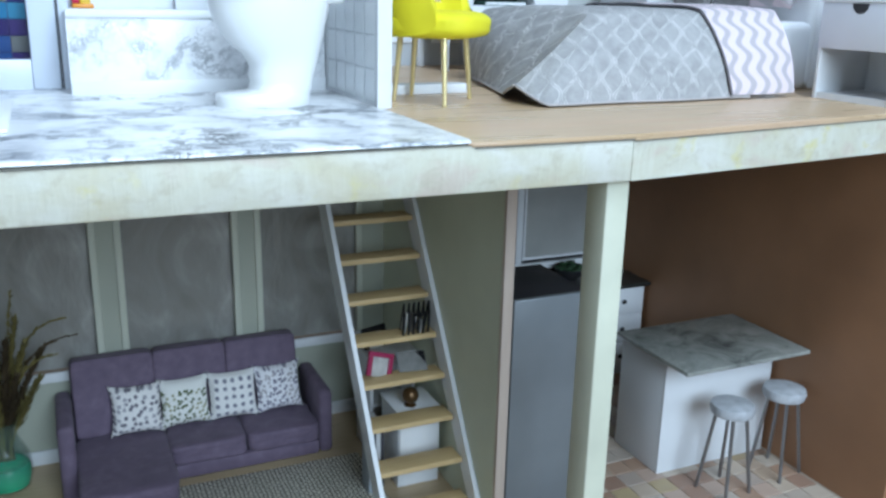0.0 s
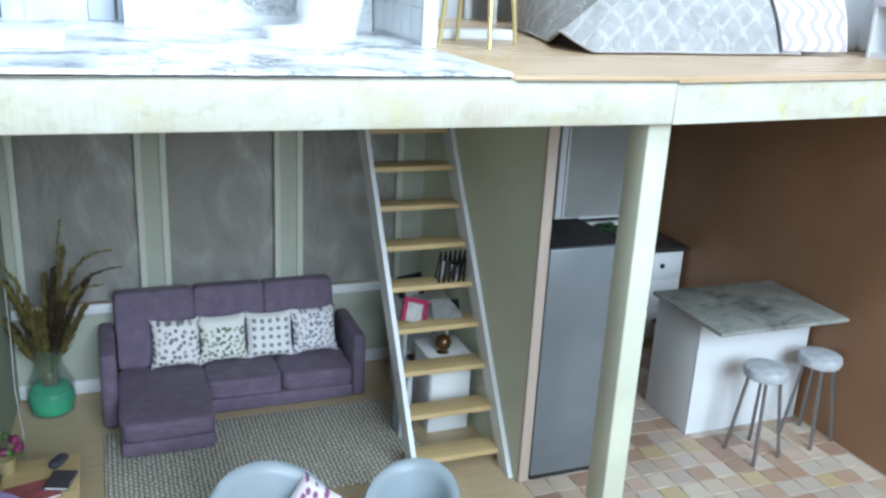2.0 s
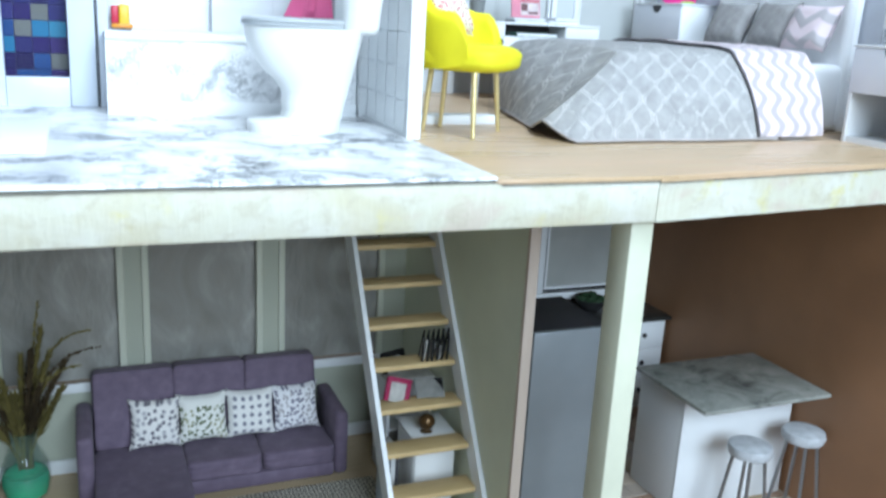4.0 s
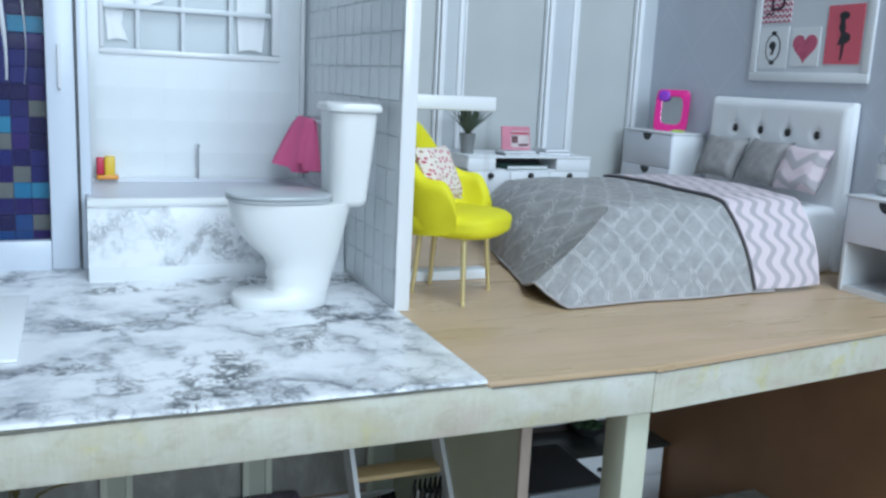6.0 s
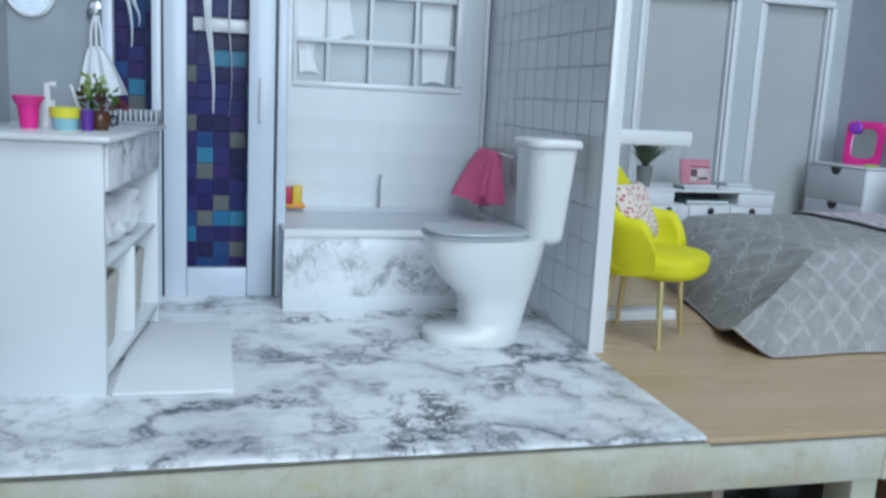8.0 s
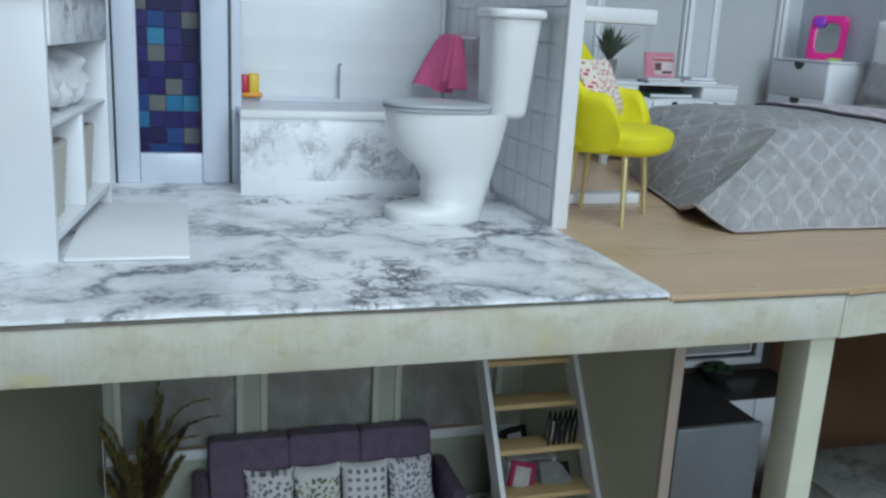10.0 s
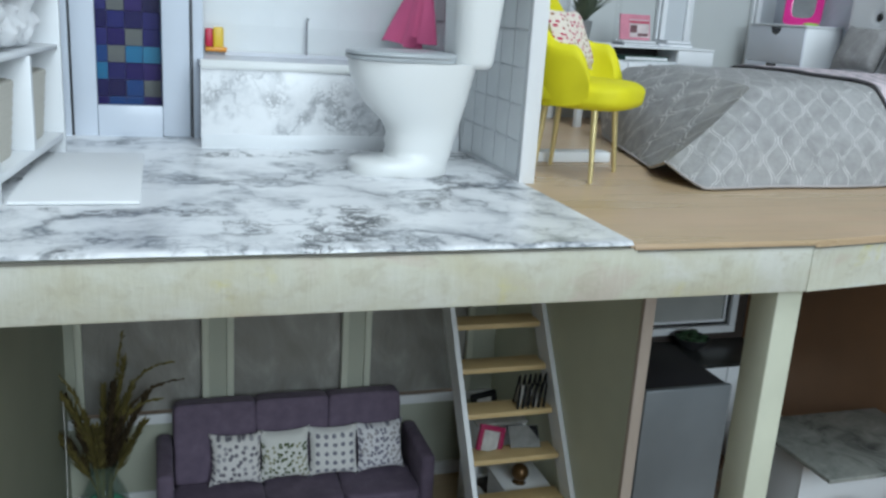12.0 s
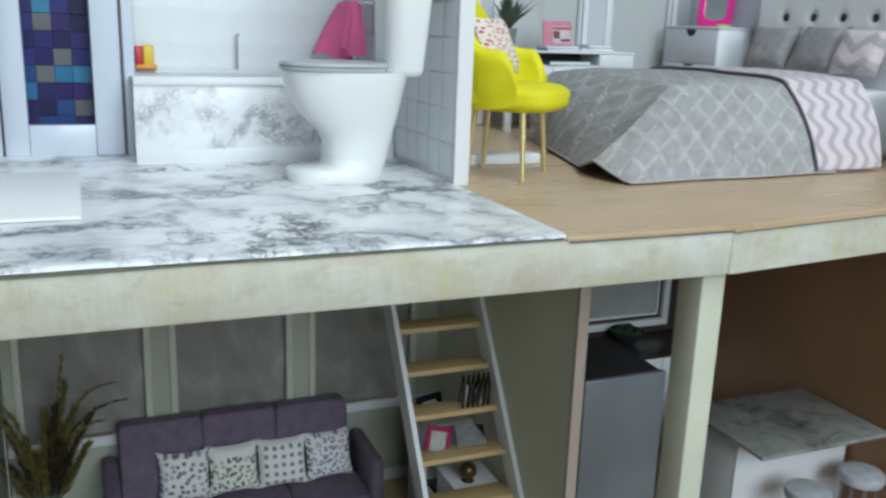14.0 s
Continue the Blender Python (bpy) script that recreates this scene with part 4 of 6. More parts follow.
def bath_mat():
    m = thing("bath_mat", -2.1, 1.3, U + 0.012, "thick white rectangular bath mat", "mat")
    part("mat_body", Mesh().box(-0.24, 0.25, -0.6, 0.52, 0.002, 0.02, 0.008), plain("white_terry", (0.88, 0.89, 0.9), 0.6, var=0.04, fine=120, bump=0.2), m)


bath_mat()

# ---- bedroom ----
# dark piping that also carries the throw's edge shadow in its colour
piping_cloth = plain("charcoal_piping_shade", (0.13, 0.12, 0.13), 0.8)
hem_cloth = plain("grey_hem", (0.5, 0.46, 0.46), 0.85)


def bed():
    b = thing("bed", 0, 0, U, "double bed with grey lattice quilt and tufted white headboard", "bed")
    part("mattress", Mesh().box(1.76, 3.5, 1.48, 2.82, 0.0, 0.49, 0.06, 3), white_cloth, b)
    def padded(u, v):
        y, z = 1.505 + 1.49 * u, 0.02 + 1.21 * v
        edge = min(1, min(u, 1 - u) * 1.49 / 0.05) ** 0.5 * min(1, min(v, 1 - v) * 1.21 / 0.05) ** 0.5
        dip = sum(math.exp(-((y - 2.67 + i * 0.295) ** 2 + (z - 0.99) ** 2) / 0.0016) for i in range(4))
        crease = sum(math.exp(-((y - 2.67 + i * 0.295) / 0.012) ** 2) * math.exp(-((z - 1.08) / 0.08) ** 2) for i in range(4))
        return (3.52 - 0.035 * edge + 0.03 * dip + 0.004 * crease + 0.004 * noise.noise(Vector((y * 5, z * 5, 0))), y, z)
    hb = part("headboard", Mesh().box(3.525, 3.6, 1.5, 3.0, 0.0, 1.24, 0.02, 3), white_cloth, b, "white padded headboard")
    part("padding", Mesh().grid(90, 60, padded), white_cloth, hb, "white tufted padding", sharp=80)
    for i in range(4):
        y = 2.67 - i * 0.295
        part("button", Mesh().soft((3.503, y, 0.99), (0.04, 0.052, 0.066), 2, 4), black_knob, hb, "black tuft button")
    X0, X1, Y0, Y1 = 1.48, 2.55, 1.4, 2.85

    def cover(x0, x1, lift, drop0, drop1, hem_y0, hem_y1, corner=None):
        """Over the bed from the near floor to the far side; drop0 and drop1 are the ends of its hem; a corner may lift off the floor."""
        def fn(u, v):
            x = x0 + (x1 - x0) * u
            sag = 0.02 * max(0.0, 1 - u / 0.4) ** 2 if corner else 0.0
            if v < 0.36:
                q = 1 - v / 0.36
                hx, hy, hz = drop0 + (drop1 - drop0) * u, hem_y0 + (hem_y1 - hem_y0) * u, 0.008 + lift
                if corner and u < 0.03:
                    f = (1 - u / 0.03) ** 1.1
                    hx, hy, hz = hx + (corner[0] - hx) * f, hy + (corner[1] - hy) * f, hz + (corner[2] - hz) * f
                wave = 0.012 * math.sin(x * 11) * q
                top_z = 0.53 - sag + lift
                belly = 0.05 * math.sin(q * math.pi)
                return (x + (hx - x) * q, Y0 + (hy - Y0) * q - belly + wave, top_z + (hz - top_z) * q ** 1.1)
            if v > 0.7:
                q = (v - 0.7) / 0.3
                return (x, Y1 + 0.08 * q, 0.53 - sag * (1 - q) + lift - 0.5 * q)
            q = (v - 0.36) / 0.34
            return (x, Y0 + (Y1 - Y0) * q, 0.53 - sag + lift + 0.03 * math.sin(q * math.pi) ** 0.5 + 0.01 * noise.noise(Vector((x * 3, q * 4, 0))))
        return fn

    main = cover(X0, X1, 0.0, 0.92, 2.58, 1.0, 1.08, (0.885, 1.24, 0.1))

    def foot(u, v):
        """The foot end: hangs from the end of the top and fans out to the floor."""
        top_pt = Vector(main(0, 0.36 * u / 0.3 if u < 0.3 else 0.36 + 0.34 * (u - 0.3) / 0.7))
        rise = max(0.0, 1 - u / 0.22)
        floor_pt = Vector((0.888 + 0.06 * min(1, u / 0.22) + 0.45 * max(0.0, u - 0.1), 1.243 + 1.62 * u, 0.012 + 0.088 * rise ** 1.5))
        grow = max(0.0, min(1, (u - 0.22) / 0.45))
        bulge = 0.14 * math.sin(v * math.pi) * grow + 0.022 * math.sin(u * 13) * v * grow
        p = top_pt.lerp(floor_pt, v)
        return (p.x - bulge * 0.75, p.y - bulge * 0.1, p.z + bulge * 0.45)

    q = part("quilt", Mesh().grid(80, 60, main, (0, 0, 0.012)), duvet_cloth, b, "grey quilt with a pale lattice", sharp=60)
    part("foot_drop", Mesh().grid(40, 20, foot, (0.0, 0.0, 0.012)), duvet_cloth, q, "hanging foot end of the quilt", sharp=60)
    part("piping", Mesh().tube([Vector(main(i / 80, 0)) + Vector((0, -0.005, 0.01)) for i in range(81)], 0.006, 6), hem_cloth, b, "pale grey stitched hem")
    part("piping", Mesh().tube([Vector(foot(i / 24, 1)) + Vector((-0.006, 0, 0.012)) for i in range(25)], 0.006, 6), hem_cloth, b, "pale grey stitched hem")
    throw = cover(2.37, 3.01, 0.024, 2.42, 3.0, 1.06, 1.1)
    part("piping", Mesh().tube([Vector(throw(0, i / 60 * 0.7)) + Vector((-0.008, -0.004, 0.004)) for i in range(61)], 0.009, 6), piping_cloth, b, "dark grey hem piping with the throw's edge shadow")
    part("blanket", Mesh().grid(16, 60, throw, (0, 0, 0.015)), blanket_cloth, b, "pink and white zigzag throw with grey bands", sharp=60)
    return b


bed()


def cushion(name, x, y, z, size, material, label, rx, rz, thick=0.12, group="", tall=1.0, ears=0.075, turn=0.0):
    c = thing(name, x, y, z, label, "pillow", rz, group)
    m = Mesh()
    m.T = Matrix.Rotation(radians(rx), 4, "X") @ Matrix.Rotation(radians(turn), 4, "Y")
    n = 12
    def skin(sign):
        def fn(u, v):
            a, q = u * 2 - 1, v * 2 - 1
            puff = ((1 - a ** 4) * (1 - q ** 4)) ** 0.5
            pinch = 1 - ears * (1 - abs(a) ** 3) * abs(q) ** 3
            pin2 = 1 - ears * (1 - abs(q) ** 3) * abs(a) ** 3
            return (a * size / 2 * pin2, sign * thick / 2 * puff + 0.008 * noise.noise(Vector((a * 2, q * 2, x * 7))), (size / 2 + q * size / 2 * pinch) * tall)
        return fn
    m.grid(n, n, skin(-1)).grid(n, n, skin(1))
    part("cover", m, material, c, sharp=80)
    return c


pillow_grey = lattice_cloth("grey_pillow_cloth", (0.33, 0.32, 0.32), (0.46, 0.45, 0.44), 0.1, 0.17, 0.6)
cushion("bed_pillow", 3.27, 2.62, U + 0.575, 0.45, pillow_grey, "grey quilted pillow leaning on the headboard", 24, 94, 0.15, "bed pillows", 0.84, 0.12)
cushion("bed_pillow", 3.27, 2.13, U + 0.575, 0.46, pillow_grey, "grey quilted pillow leaning on the headboard", 24, 87, 0.15, "bed pillows", 0.84, 0.12)
cushion("bed_pillow", 3.24, 1.7, U + 0.575, 0.44, zigzag_cloth("pink_zigzag_pillow", (0.72, 0.61, 0.645), (0.45, 0.42, 0.44), 0.16, 0.17, 0.24, 2, 0), "pink and grey zigzag pillow leaning on the headboard", 24, 91, 0.16, "bed pillows", 0.84, 0.12)


# white paint with the shade of the drawer fronts put into its colour
drawer_shaded = plain("shaded_white_paint", (0.7, 0.72, 0.78), 0.35, var=0.06, bump=0.05)


def nightstand(x, y, wide, high, gap, label):
    """Drawers face -x."""
    n = thing("nightstand", x, y, U, label, "nightstand", group="nightstands")
    d = XR - x - 0.01
    part("side_panel", Mesh().box(0, d, 0, 0.03, 0, high - 0.017, 0.004), white_paint, n)
    part("side_panel", Mesh().box(0, d, wide - 0.03, wide, 0, high - 0.017, 0.004), white_paint, n)
    part("back_panel", Mesh().box(d - 0.02, d, 0.031, wide - 0.031, 0, high - 0.017), white_paint, n)
    part("top", Mesh().box(-0.02, d, -0.012, wide + 0.012, high - 0.016, high, 0.005), white_paint, n)
    part("base", Mesh().box(0.01, d - 0.021, 0.031, wide - 0.031, 0, 0.04), white_paint, n)
    z = high - 0.017
    while z - 0.28 > gap:
        dr = part("drawer", Mesh().box(-0.012, 0.02, 0.006, wide - 0.006, z - 0.299, z - 0.001, 0.004), drawer_shaded, n)
        half = [(-0.0135, wide / 2 + 0.065 * math.cos(a), z - 0.006 + 0.065 * math.sin(a)) for a in [math.pi + math.pi * i / 14 for i in range(15)]]
        part("finger_hole", Mesh().loft([half, [(p[0] + 0.012, p[1], p[2]) for p in half]]), black_knob, dr, "dark half-round finger hole")
        z -= 0.302
    return n


nightstand(3.26, 3.165, 0.74, 0.9, 0.02, "tall white chest of drawers by the bed")
nightstand(3.13, 0.45, 0.63, 0.65, 0.25, "white nightstand with one drawer over an open shelf")


def yellow_chair():
    c = thing("shell_chair", 0.45, 1.47, U, "bright yellow velvet chair on slim gold legs", "chair", rz=-45)
    # faces +x in its own frame
    part("seat", Mesh().soft((0.035, 0, 0.455), (0.56, 0.55, 0.165), 3.6, 10, 0.02), yellow_plush, c, sharp=60)

    def back(u, v):
        arm = abs(u - 0.5) * 2
        a = radians(70 + 220 * u)
        top = 0.68 + 0.31 * (0.5 + 0.5 * math.cos(math.pi * min(1, arm / 0.74)))
        top -= 0.15 * max(0.0, (arm - 0.82) / 0.18) ** 2.2
        low = 0.376 + 0.045 * arm ** 3
        z = low + (top - low) * v
        r = 0.275 + 0.04 * math.sin(v * 1.5) + 0.02 * (1 - arm) * v
        return (0.015 + r * math.cos(a) * 1.06, r * math.sin(a), z)

    def inner(u, v):
        p = Vector(back(u, v))
        return (0.015 + (p.x - 0.015) * 0.77, p.y * 0.77, p.z)
    nx, ny = 40, 10
    rings = []
    for i in range(nx + 1):
        o = [back(i / nx, j / ny) for j in range(ny + 1)]
        ii = [inner(i / nx, j / ny) for j in range(ny, -1, -1)]
        m0, m1 = Vector(o[-1]), Vector(ii[0])
        cap = [tuple(m0.lerp(m1, k) + Vector((0, 0, 0.035 * math.sin(k * math.pi)))) for k in (0.12, 0.3, 0.5, 0.7, 0.88)]
        rings.append(o + cap + ii)
    part("backrest", Mesh().loft(rings), yellow_plush, c, sharp=70)
    turn = Matrix.Rotation(radians(45), 4, "Z")
    for x, y in ((0.41, 1.2), (0.73, 1.53), (0.235, 1.56), (0.43, 1.76)):
        foot = turn @ Vector((x - 0.45, y - 1.47, 0))
        part("leg", Mesh().tube([(foot.x * 0.84, foot.y * 0.84, 0.39), (foot.x, foot.y, 0.0)], 0.019, 12, 0.013), gold, c)
    return c


yellow_chair()
cushion("chair_pillow", 0.37, 1.4, U + 0.575, 0.34, chair_pillow_print, "cream pillow with small red berries on the chair", -24, 36, 0.12)


def open_rack():
    r = thing("dressing_mirror", 0.62, 1.88, U, "white framed standing mirror with a shelf base", "mirror")
    part("top_rail", Mesh().box(-0.5, 0.24, -0.05, 0.05, 1.08, 1.17, 0.012), white_paint, r)
    part("base_board", Mesh().box(-0.5, 0.24, -0.06, 0.06, 0, 0.065, 0.01), white_paint, r)
    part("upright", Mesh().box(-0.49, -0.43, -0.03, 0.03, 0.066, 1.079, 0.008), white_paint, r)
    part("upright", Mesh().box(0.2, 0.23, -0.02, 0.02, 0.066, 1.079, 0.006), clear_glass, r)
    return r


open_rack()


def console_desk():
    d = thing("console_desk", 1.39, 3.4, U, "white console desk with drawers and black knobs", "desk")
    L, D, H = 1.18, 0.62, 0.66
    part("worktop", Mesh().box(0, L, -0.02, D, H - 0.018, H, 0.006), white_paint, d)
    part("shelf", Mesh().box(0.03, L - 0.03, 0.0, D, H - 0.13, H - 0.115, 0.004), white_paint, d)
    for x0, x1 in ((0.0, 0.26), (0.84, L)):
        part("front_panel", Mesh().box(x0 + 0.004, x1 - 0.004, -0.013, -0.001, H - 0.129, H - 0.019, 0.004), white_paint, d)
    for x in (0.0, 0.23, 0.84, L - 0.03):
        part("panel", Mesh().box(x, x + 0.03, 0.0, D, H - 0.114, H - 0.0185), white_paint, d)
    # black panel stands in for the shade inside the recess
    part("cubby_back", Mesh().box(0.262, 0.838, 0.3, 0.32, H - 0.114, H - 0.0185), dark_plastic, d, "dark panel put in for the open shelf's inner shade")
    for x0 in (0.02, 0.4, 0.78):
        dr = part("drawer", Mesh().box(x0 + 0.003, x0 + 0.375, -0.015, 0.0, H - 0.34, H - 0.131, 0.006), white_paint, d)
        part("knob", Mesh().soft((x0 + 0.19, -0.03, H - 0.165), (0.055, 0.04, 0.055), 2, 4), black_knob, dr, "round black knob")
    part("body", Mesh().box(0.0, L, 0.005, D, H - 0.37, H - 0.131), white_paint, d)
    for x in (0.0, L - 0.06):
        for y in (0.01, D - 0.06):
            part("leg", Mesh().box(x, x + 0.055, y, y + 0.055, 0, H - 0.371, 0.006), white_paint, d)
    return d


console_desk()


def wall_picture():
    p = thing("wall_picture", XR - 0.001, 2.085, U + 1.38, "white framed picture with six pink and black panels", "picture")
    W, H, b = 1.206, 1.0, 0.07
    for y0, y1, z0, z1 in ((-W / 2, W / 2, 0, b), (-W / 2, W / 2, H - b, H), (-W / 2, -W / 2 + b, b + 0.001, H - b - 0.001), (W / 2 - b, W / 2, b + 0.001, H - b - 0.001)):
        part("picture_frame", Mesh().box(-0.027, -0.002, y0, y1, z0, z1, 0.004), white_paint, p)
    part("mount", Mesh().box(-0.014, -0.004, -W / 2 + b, W / 2 - b, b, H - b), mount_card, p)
    coral = plain("coral_print", (0.7, 0.12, 0.17), 0.5, var=0.06)
    ink = plain("black_print", (0.02, 0.02, 0.025), 0.5)
    wine = plain("wine_print", (0.05, 0.012, 0.028), 0.5)
    rose = plain("rose_print", (0.55, 0.1, 0.18), 0.5, var=0.25, big=14, fine=60)
    chev = zigzag_cloth("zigzag_print", (0.78, 0.72, 0.75), (0.46, 0.07, 0.15), 0.044, 0.044, 0.05, 2, 1)

    def cell(y0, y1, z0, z1, material):
        part("print", Mesh().box(-0.0215, -0.0145, y0, y1, z0, z1, 0.001, 1), material, p)
        return (y0 + y1) / 2, (z0 + z1) / 2

    def shape(pts, c, material, name, depth=0.0):
        ring = [(-0.0245 - depth, c[0] - y, c[1] + z) for y, z in pts]
        part(name, Mesh().loft([ring, [(-0.0217 - depth, q[1], q[2]) for q in ring]]), material, p)

    def round_(a, h, n=30, y=0.0, z=0.0):
        return [(y + a * math.cos(2 * math.pi * i / n), z + h * math.sin(2 * math.pi * i / n)) for i in range(n)]
    c = cell(0.207, 0.519, 0.1, 0.42, white_paint)
    shape(round_(0.082, 0.11), c, ink, "oval_shape")
    shape(round_(0.07, 0.098), c, white_paint, "oval_field", 0.003)
    shape(round_(0.036, 0.032, z=0.02), c, ink, "oval_motif", 0.006)
    shape([(0.0, 0.0), (0.03, 0.0), (0.012, -0.05), (-0.02, -0.055), (-0.005, -0.03)], c, ink, "oval_motif", 0.0065)
    for z in (0.118, -0.118):
        shape(round_(0.03, 0.013, 14, z=z), c, ink, "oval_bow", 0.001)
    c = cell(-0.117, 0.171, 0.12, 0.41, white_paint)
    shape([(0.0078 * 16 * math.sin(t) ** 3, 0.0075 * (13 * math.cos(t) - 5 * math.cos(2 * t) - 2 * math.cos(3 * t) - math.cos(4 * t))) for t in [2 * math.pi * i / 40 for i in range(40)]], c, rose, "heart_shape")
    c = cell(-0.501, -0.171, 0.135, 0.56, coral)
    shape(round_(0.046, 0.03, 16, -0.01, 0.135), c, ink, "silhouette_top")
    shape(round_(0.02, 0.03, 16, -0.022, 0.1), c, ink, "silhouette_top", 0.001)
    shape([(-0.022, 0.1), (0.0, 0.1), (0.012, 0.05), (0.01, 0.02), (0.06, -0.002), (0.066, -0.04), (0.03, -0.065), (0.014, -0.07), (0.012, -0.13), (0.002, -0.185), (-0.012, -0.185), (-0.006, -0.13), (-0.01, -0.07), (-0.045, -0.075), (-0.022, 0.0), (-0.05, 0.06)], c, ink, "silhouette", 0.002)
    c = cell(-0.117, 0.171, 0.64, 0.92, white_paint)
    shape([(-0.1, -0.03), (-0.045, 0.05), (0.0, 0.035), (0.045, 0.065), (0.1, 0.03), (0.055, -0.03), (0.0, -0.055), (-0.055, -0.055)], c, rose, "lips_shape")
    c = cell(-0.501, -0.171, 0.62, 0.92, white_paint)
    shape([(-0.1, 0.03), (-0.06, 0.08), (0.06, 0.08), (0.1, 0.03), (0.0, -0.09)], c, ink, "gem_shape")
    for pts in ([(-0.082, 0.022), (-0.036, 0.022), (-0.01, -0.062)], [(-0.028, 0.022), (0.028, 0.022), (0.0, -0.068)], [(0.036, 0.022), (0.082, 0.022), (0.01, -0.062)], [(-0.08, 0.036), (-0.052, 0.07), (0.052, 0.07), (0.08, 0.036)]):
        shape(pts, c, white_paint, "gem_facet", 0.003)
    c = cell(0.207, 0.519, 0.46, 0.92, chev)
    cu = bpy.data.curves.new("letter_b", "FONT")
    cu.body, cu.size, cu.extrude, cu.align_x, cu.align_y, cu.offset = "B", 0.34 * S, 0.001 * S, "CENTER", "CENTER", -0.004 * S
    cu.materials.append(wine)
    letter = new("letter", cu)
    letter.parent = p
    letter.matrix_basis = Matrix.LocRotScale(Vector((-0.0245, c[0], c[1] - 0.04)) * S, Euler((radians(90), 0, radians(-90))), None)
    for z in (0.083, -0.163):
        shape([(-0.12, z - 0.008), (-0.03, z - 0.008), (-0.03, z + 0.008), (-0.12, z + 0.008)], c, wine, "letter_serif")
    return p


wall_picture()

# ---- living room ----
def sofa():
    s = thing("corner_sofa", 0, 0, 0, "mauve fabric corner sofa with chaise and three back cushions", "sofa")
    part("base", Mesh().box(-1.08, 0.08, 2.79, 3.44, 0.03, 0.15, 0.02), sofa_cloth, s)
    part("chaise_base", Mesh().box(-1.73, -1.085, 2.29, 3.44, 0.03, 0.15, 0.02), sofa_cloth, s)
    part("arm", Mesh().box(-1.85, -1.731, 2.76, 3.44, 0.02, 0.63, 0.04, 3), sofa_cloth, s)
    part("arm", Mesh().box(0.085, 0.2, 2.8, 3.44, 0.02, 0.57, 0.04, 3), sofa_cloth, s)
    part("chaise_cushion", Mesh().soft((-1.405, 2.755, 0.228), (0.665, 0.97, 0.16), 9, 18, 0.025), sofa_cloth, s, sharp=60)
    for x0, x1 in ((-1.08, -0.5), (-0.5, 0.085)):
        part("seat_cushion", Mesh().soft(((x0 + x1) / 2, 3.0, 0.23), (x1 - x0, 0.46, 0.165), 8, 16, 0.035, x0), sofa_cloth, s, sharp=60)
    part("back", Mesh().box(-1.73, 0.03, 3.36, 3.45, 0.151, 0.88, 0.04, 3), sofa_cloth, s)
    for x0, x1 in ((-1.72, -1.12), (-1.12, -0.56), (-0.56, 0.02)):
        m = Mesh()
        m.T = Matrix.Translation((0, 3.28, 0.33)) @ Matrix.Rotation(radians(-8), 4, "X") @ Matrix.Translation((0, -3.28, -0.33))
        m.soft(((x0 + x1) / 2, 3.28, 0.6), (x1 - x0, 0.17, 0.62), 20, 16, 0.02, x0)
        part("back_cushion", m, sofa_cloth, s, sharp=60)
    return s


sofa()
for i, x in enumerate((-1.28, -0.91, -0.54, -0.16)):
    cushion("sofa_pillow", x, 3.09 + 0.01 * (i % 2), 0.318, 0.405, pillow_prints[i],
            ["cream pillow with small floral sprigs", "cream pillow with a green garden motif", "white pillow with rows of grey dots", "white pillow with grey leaf sprigs"][i] + " on the sofa", -16, (-3, 2, -2, 4)[i], 0.14, "sofa pillows", 1.0, 0.13)


def rug():
    r = thing("rug", -0.76, 2.1, 0, "cream and charcoal basket-weave rug", "rug")
    part("weave", Mesh().box(-1.09, 1.14, -0.53, 0.61, 0.001, 0.022, 0.008), rug_cloth, r)


rug()


vase_glass = glass_stuff("vase_glass", (0.12, 0.22, 0.18), 0.03, 0.16)


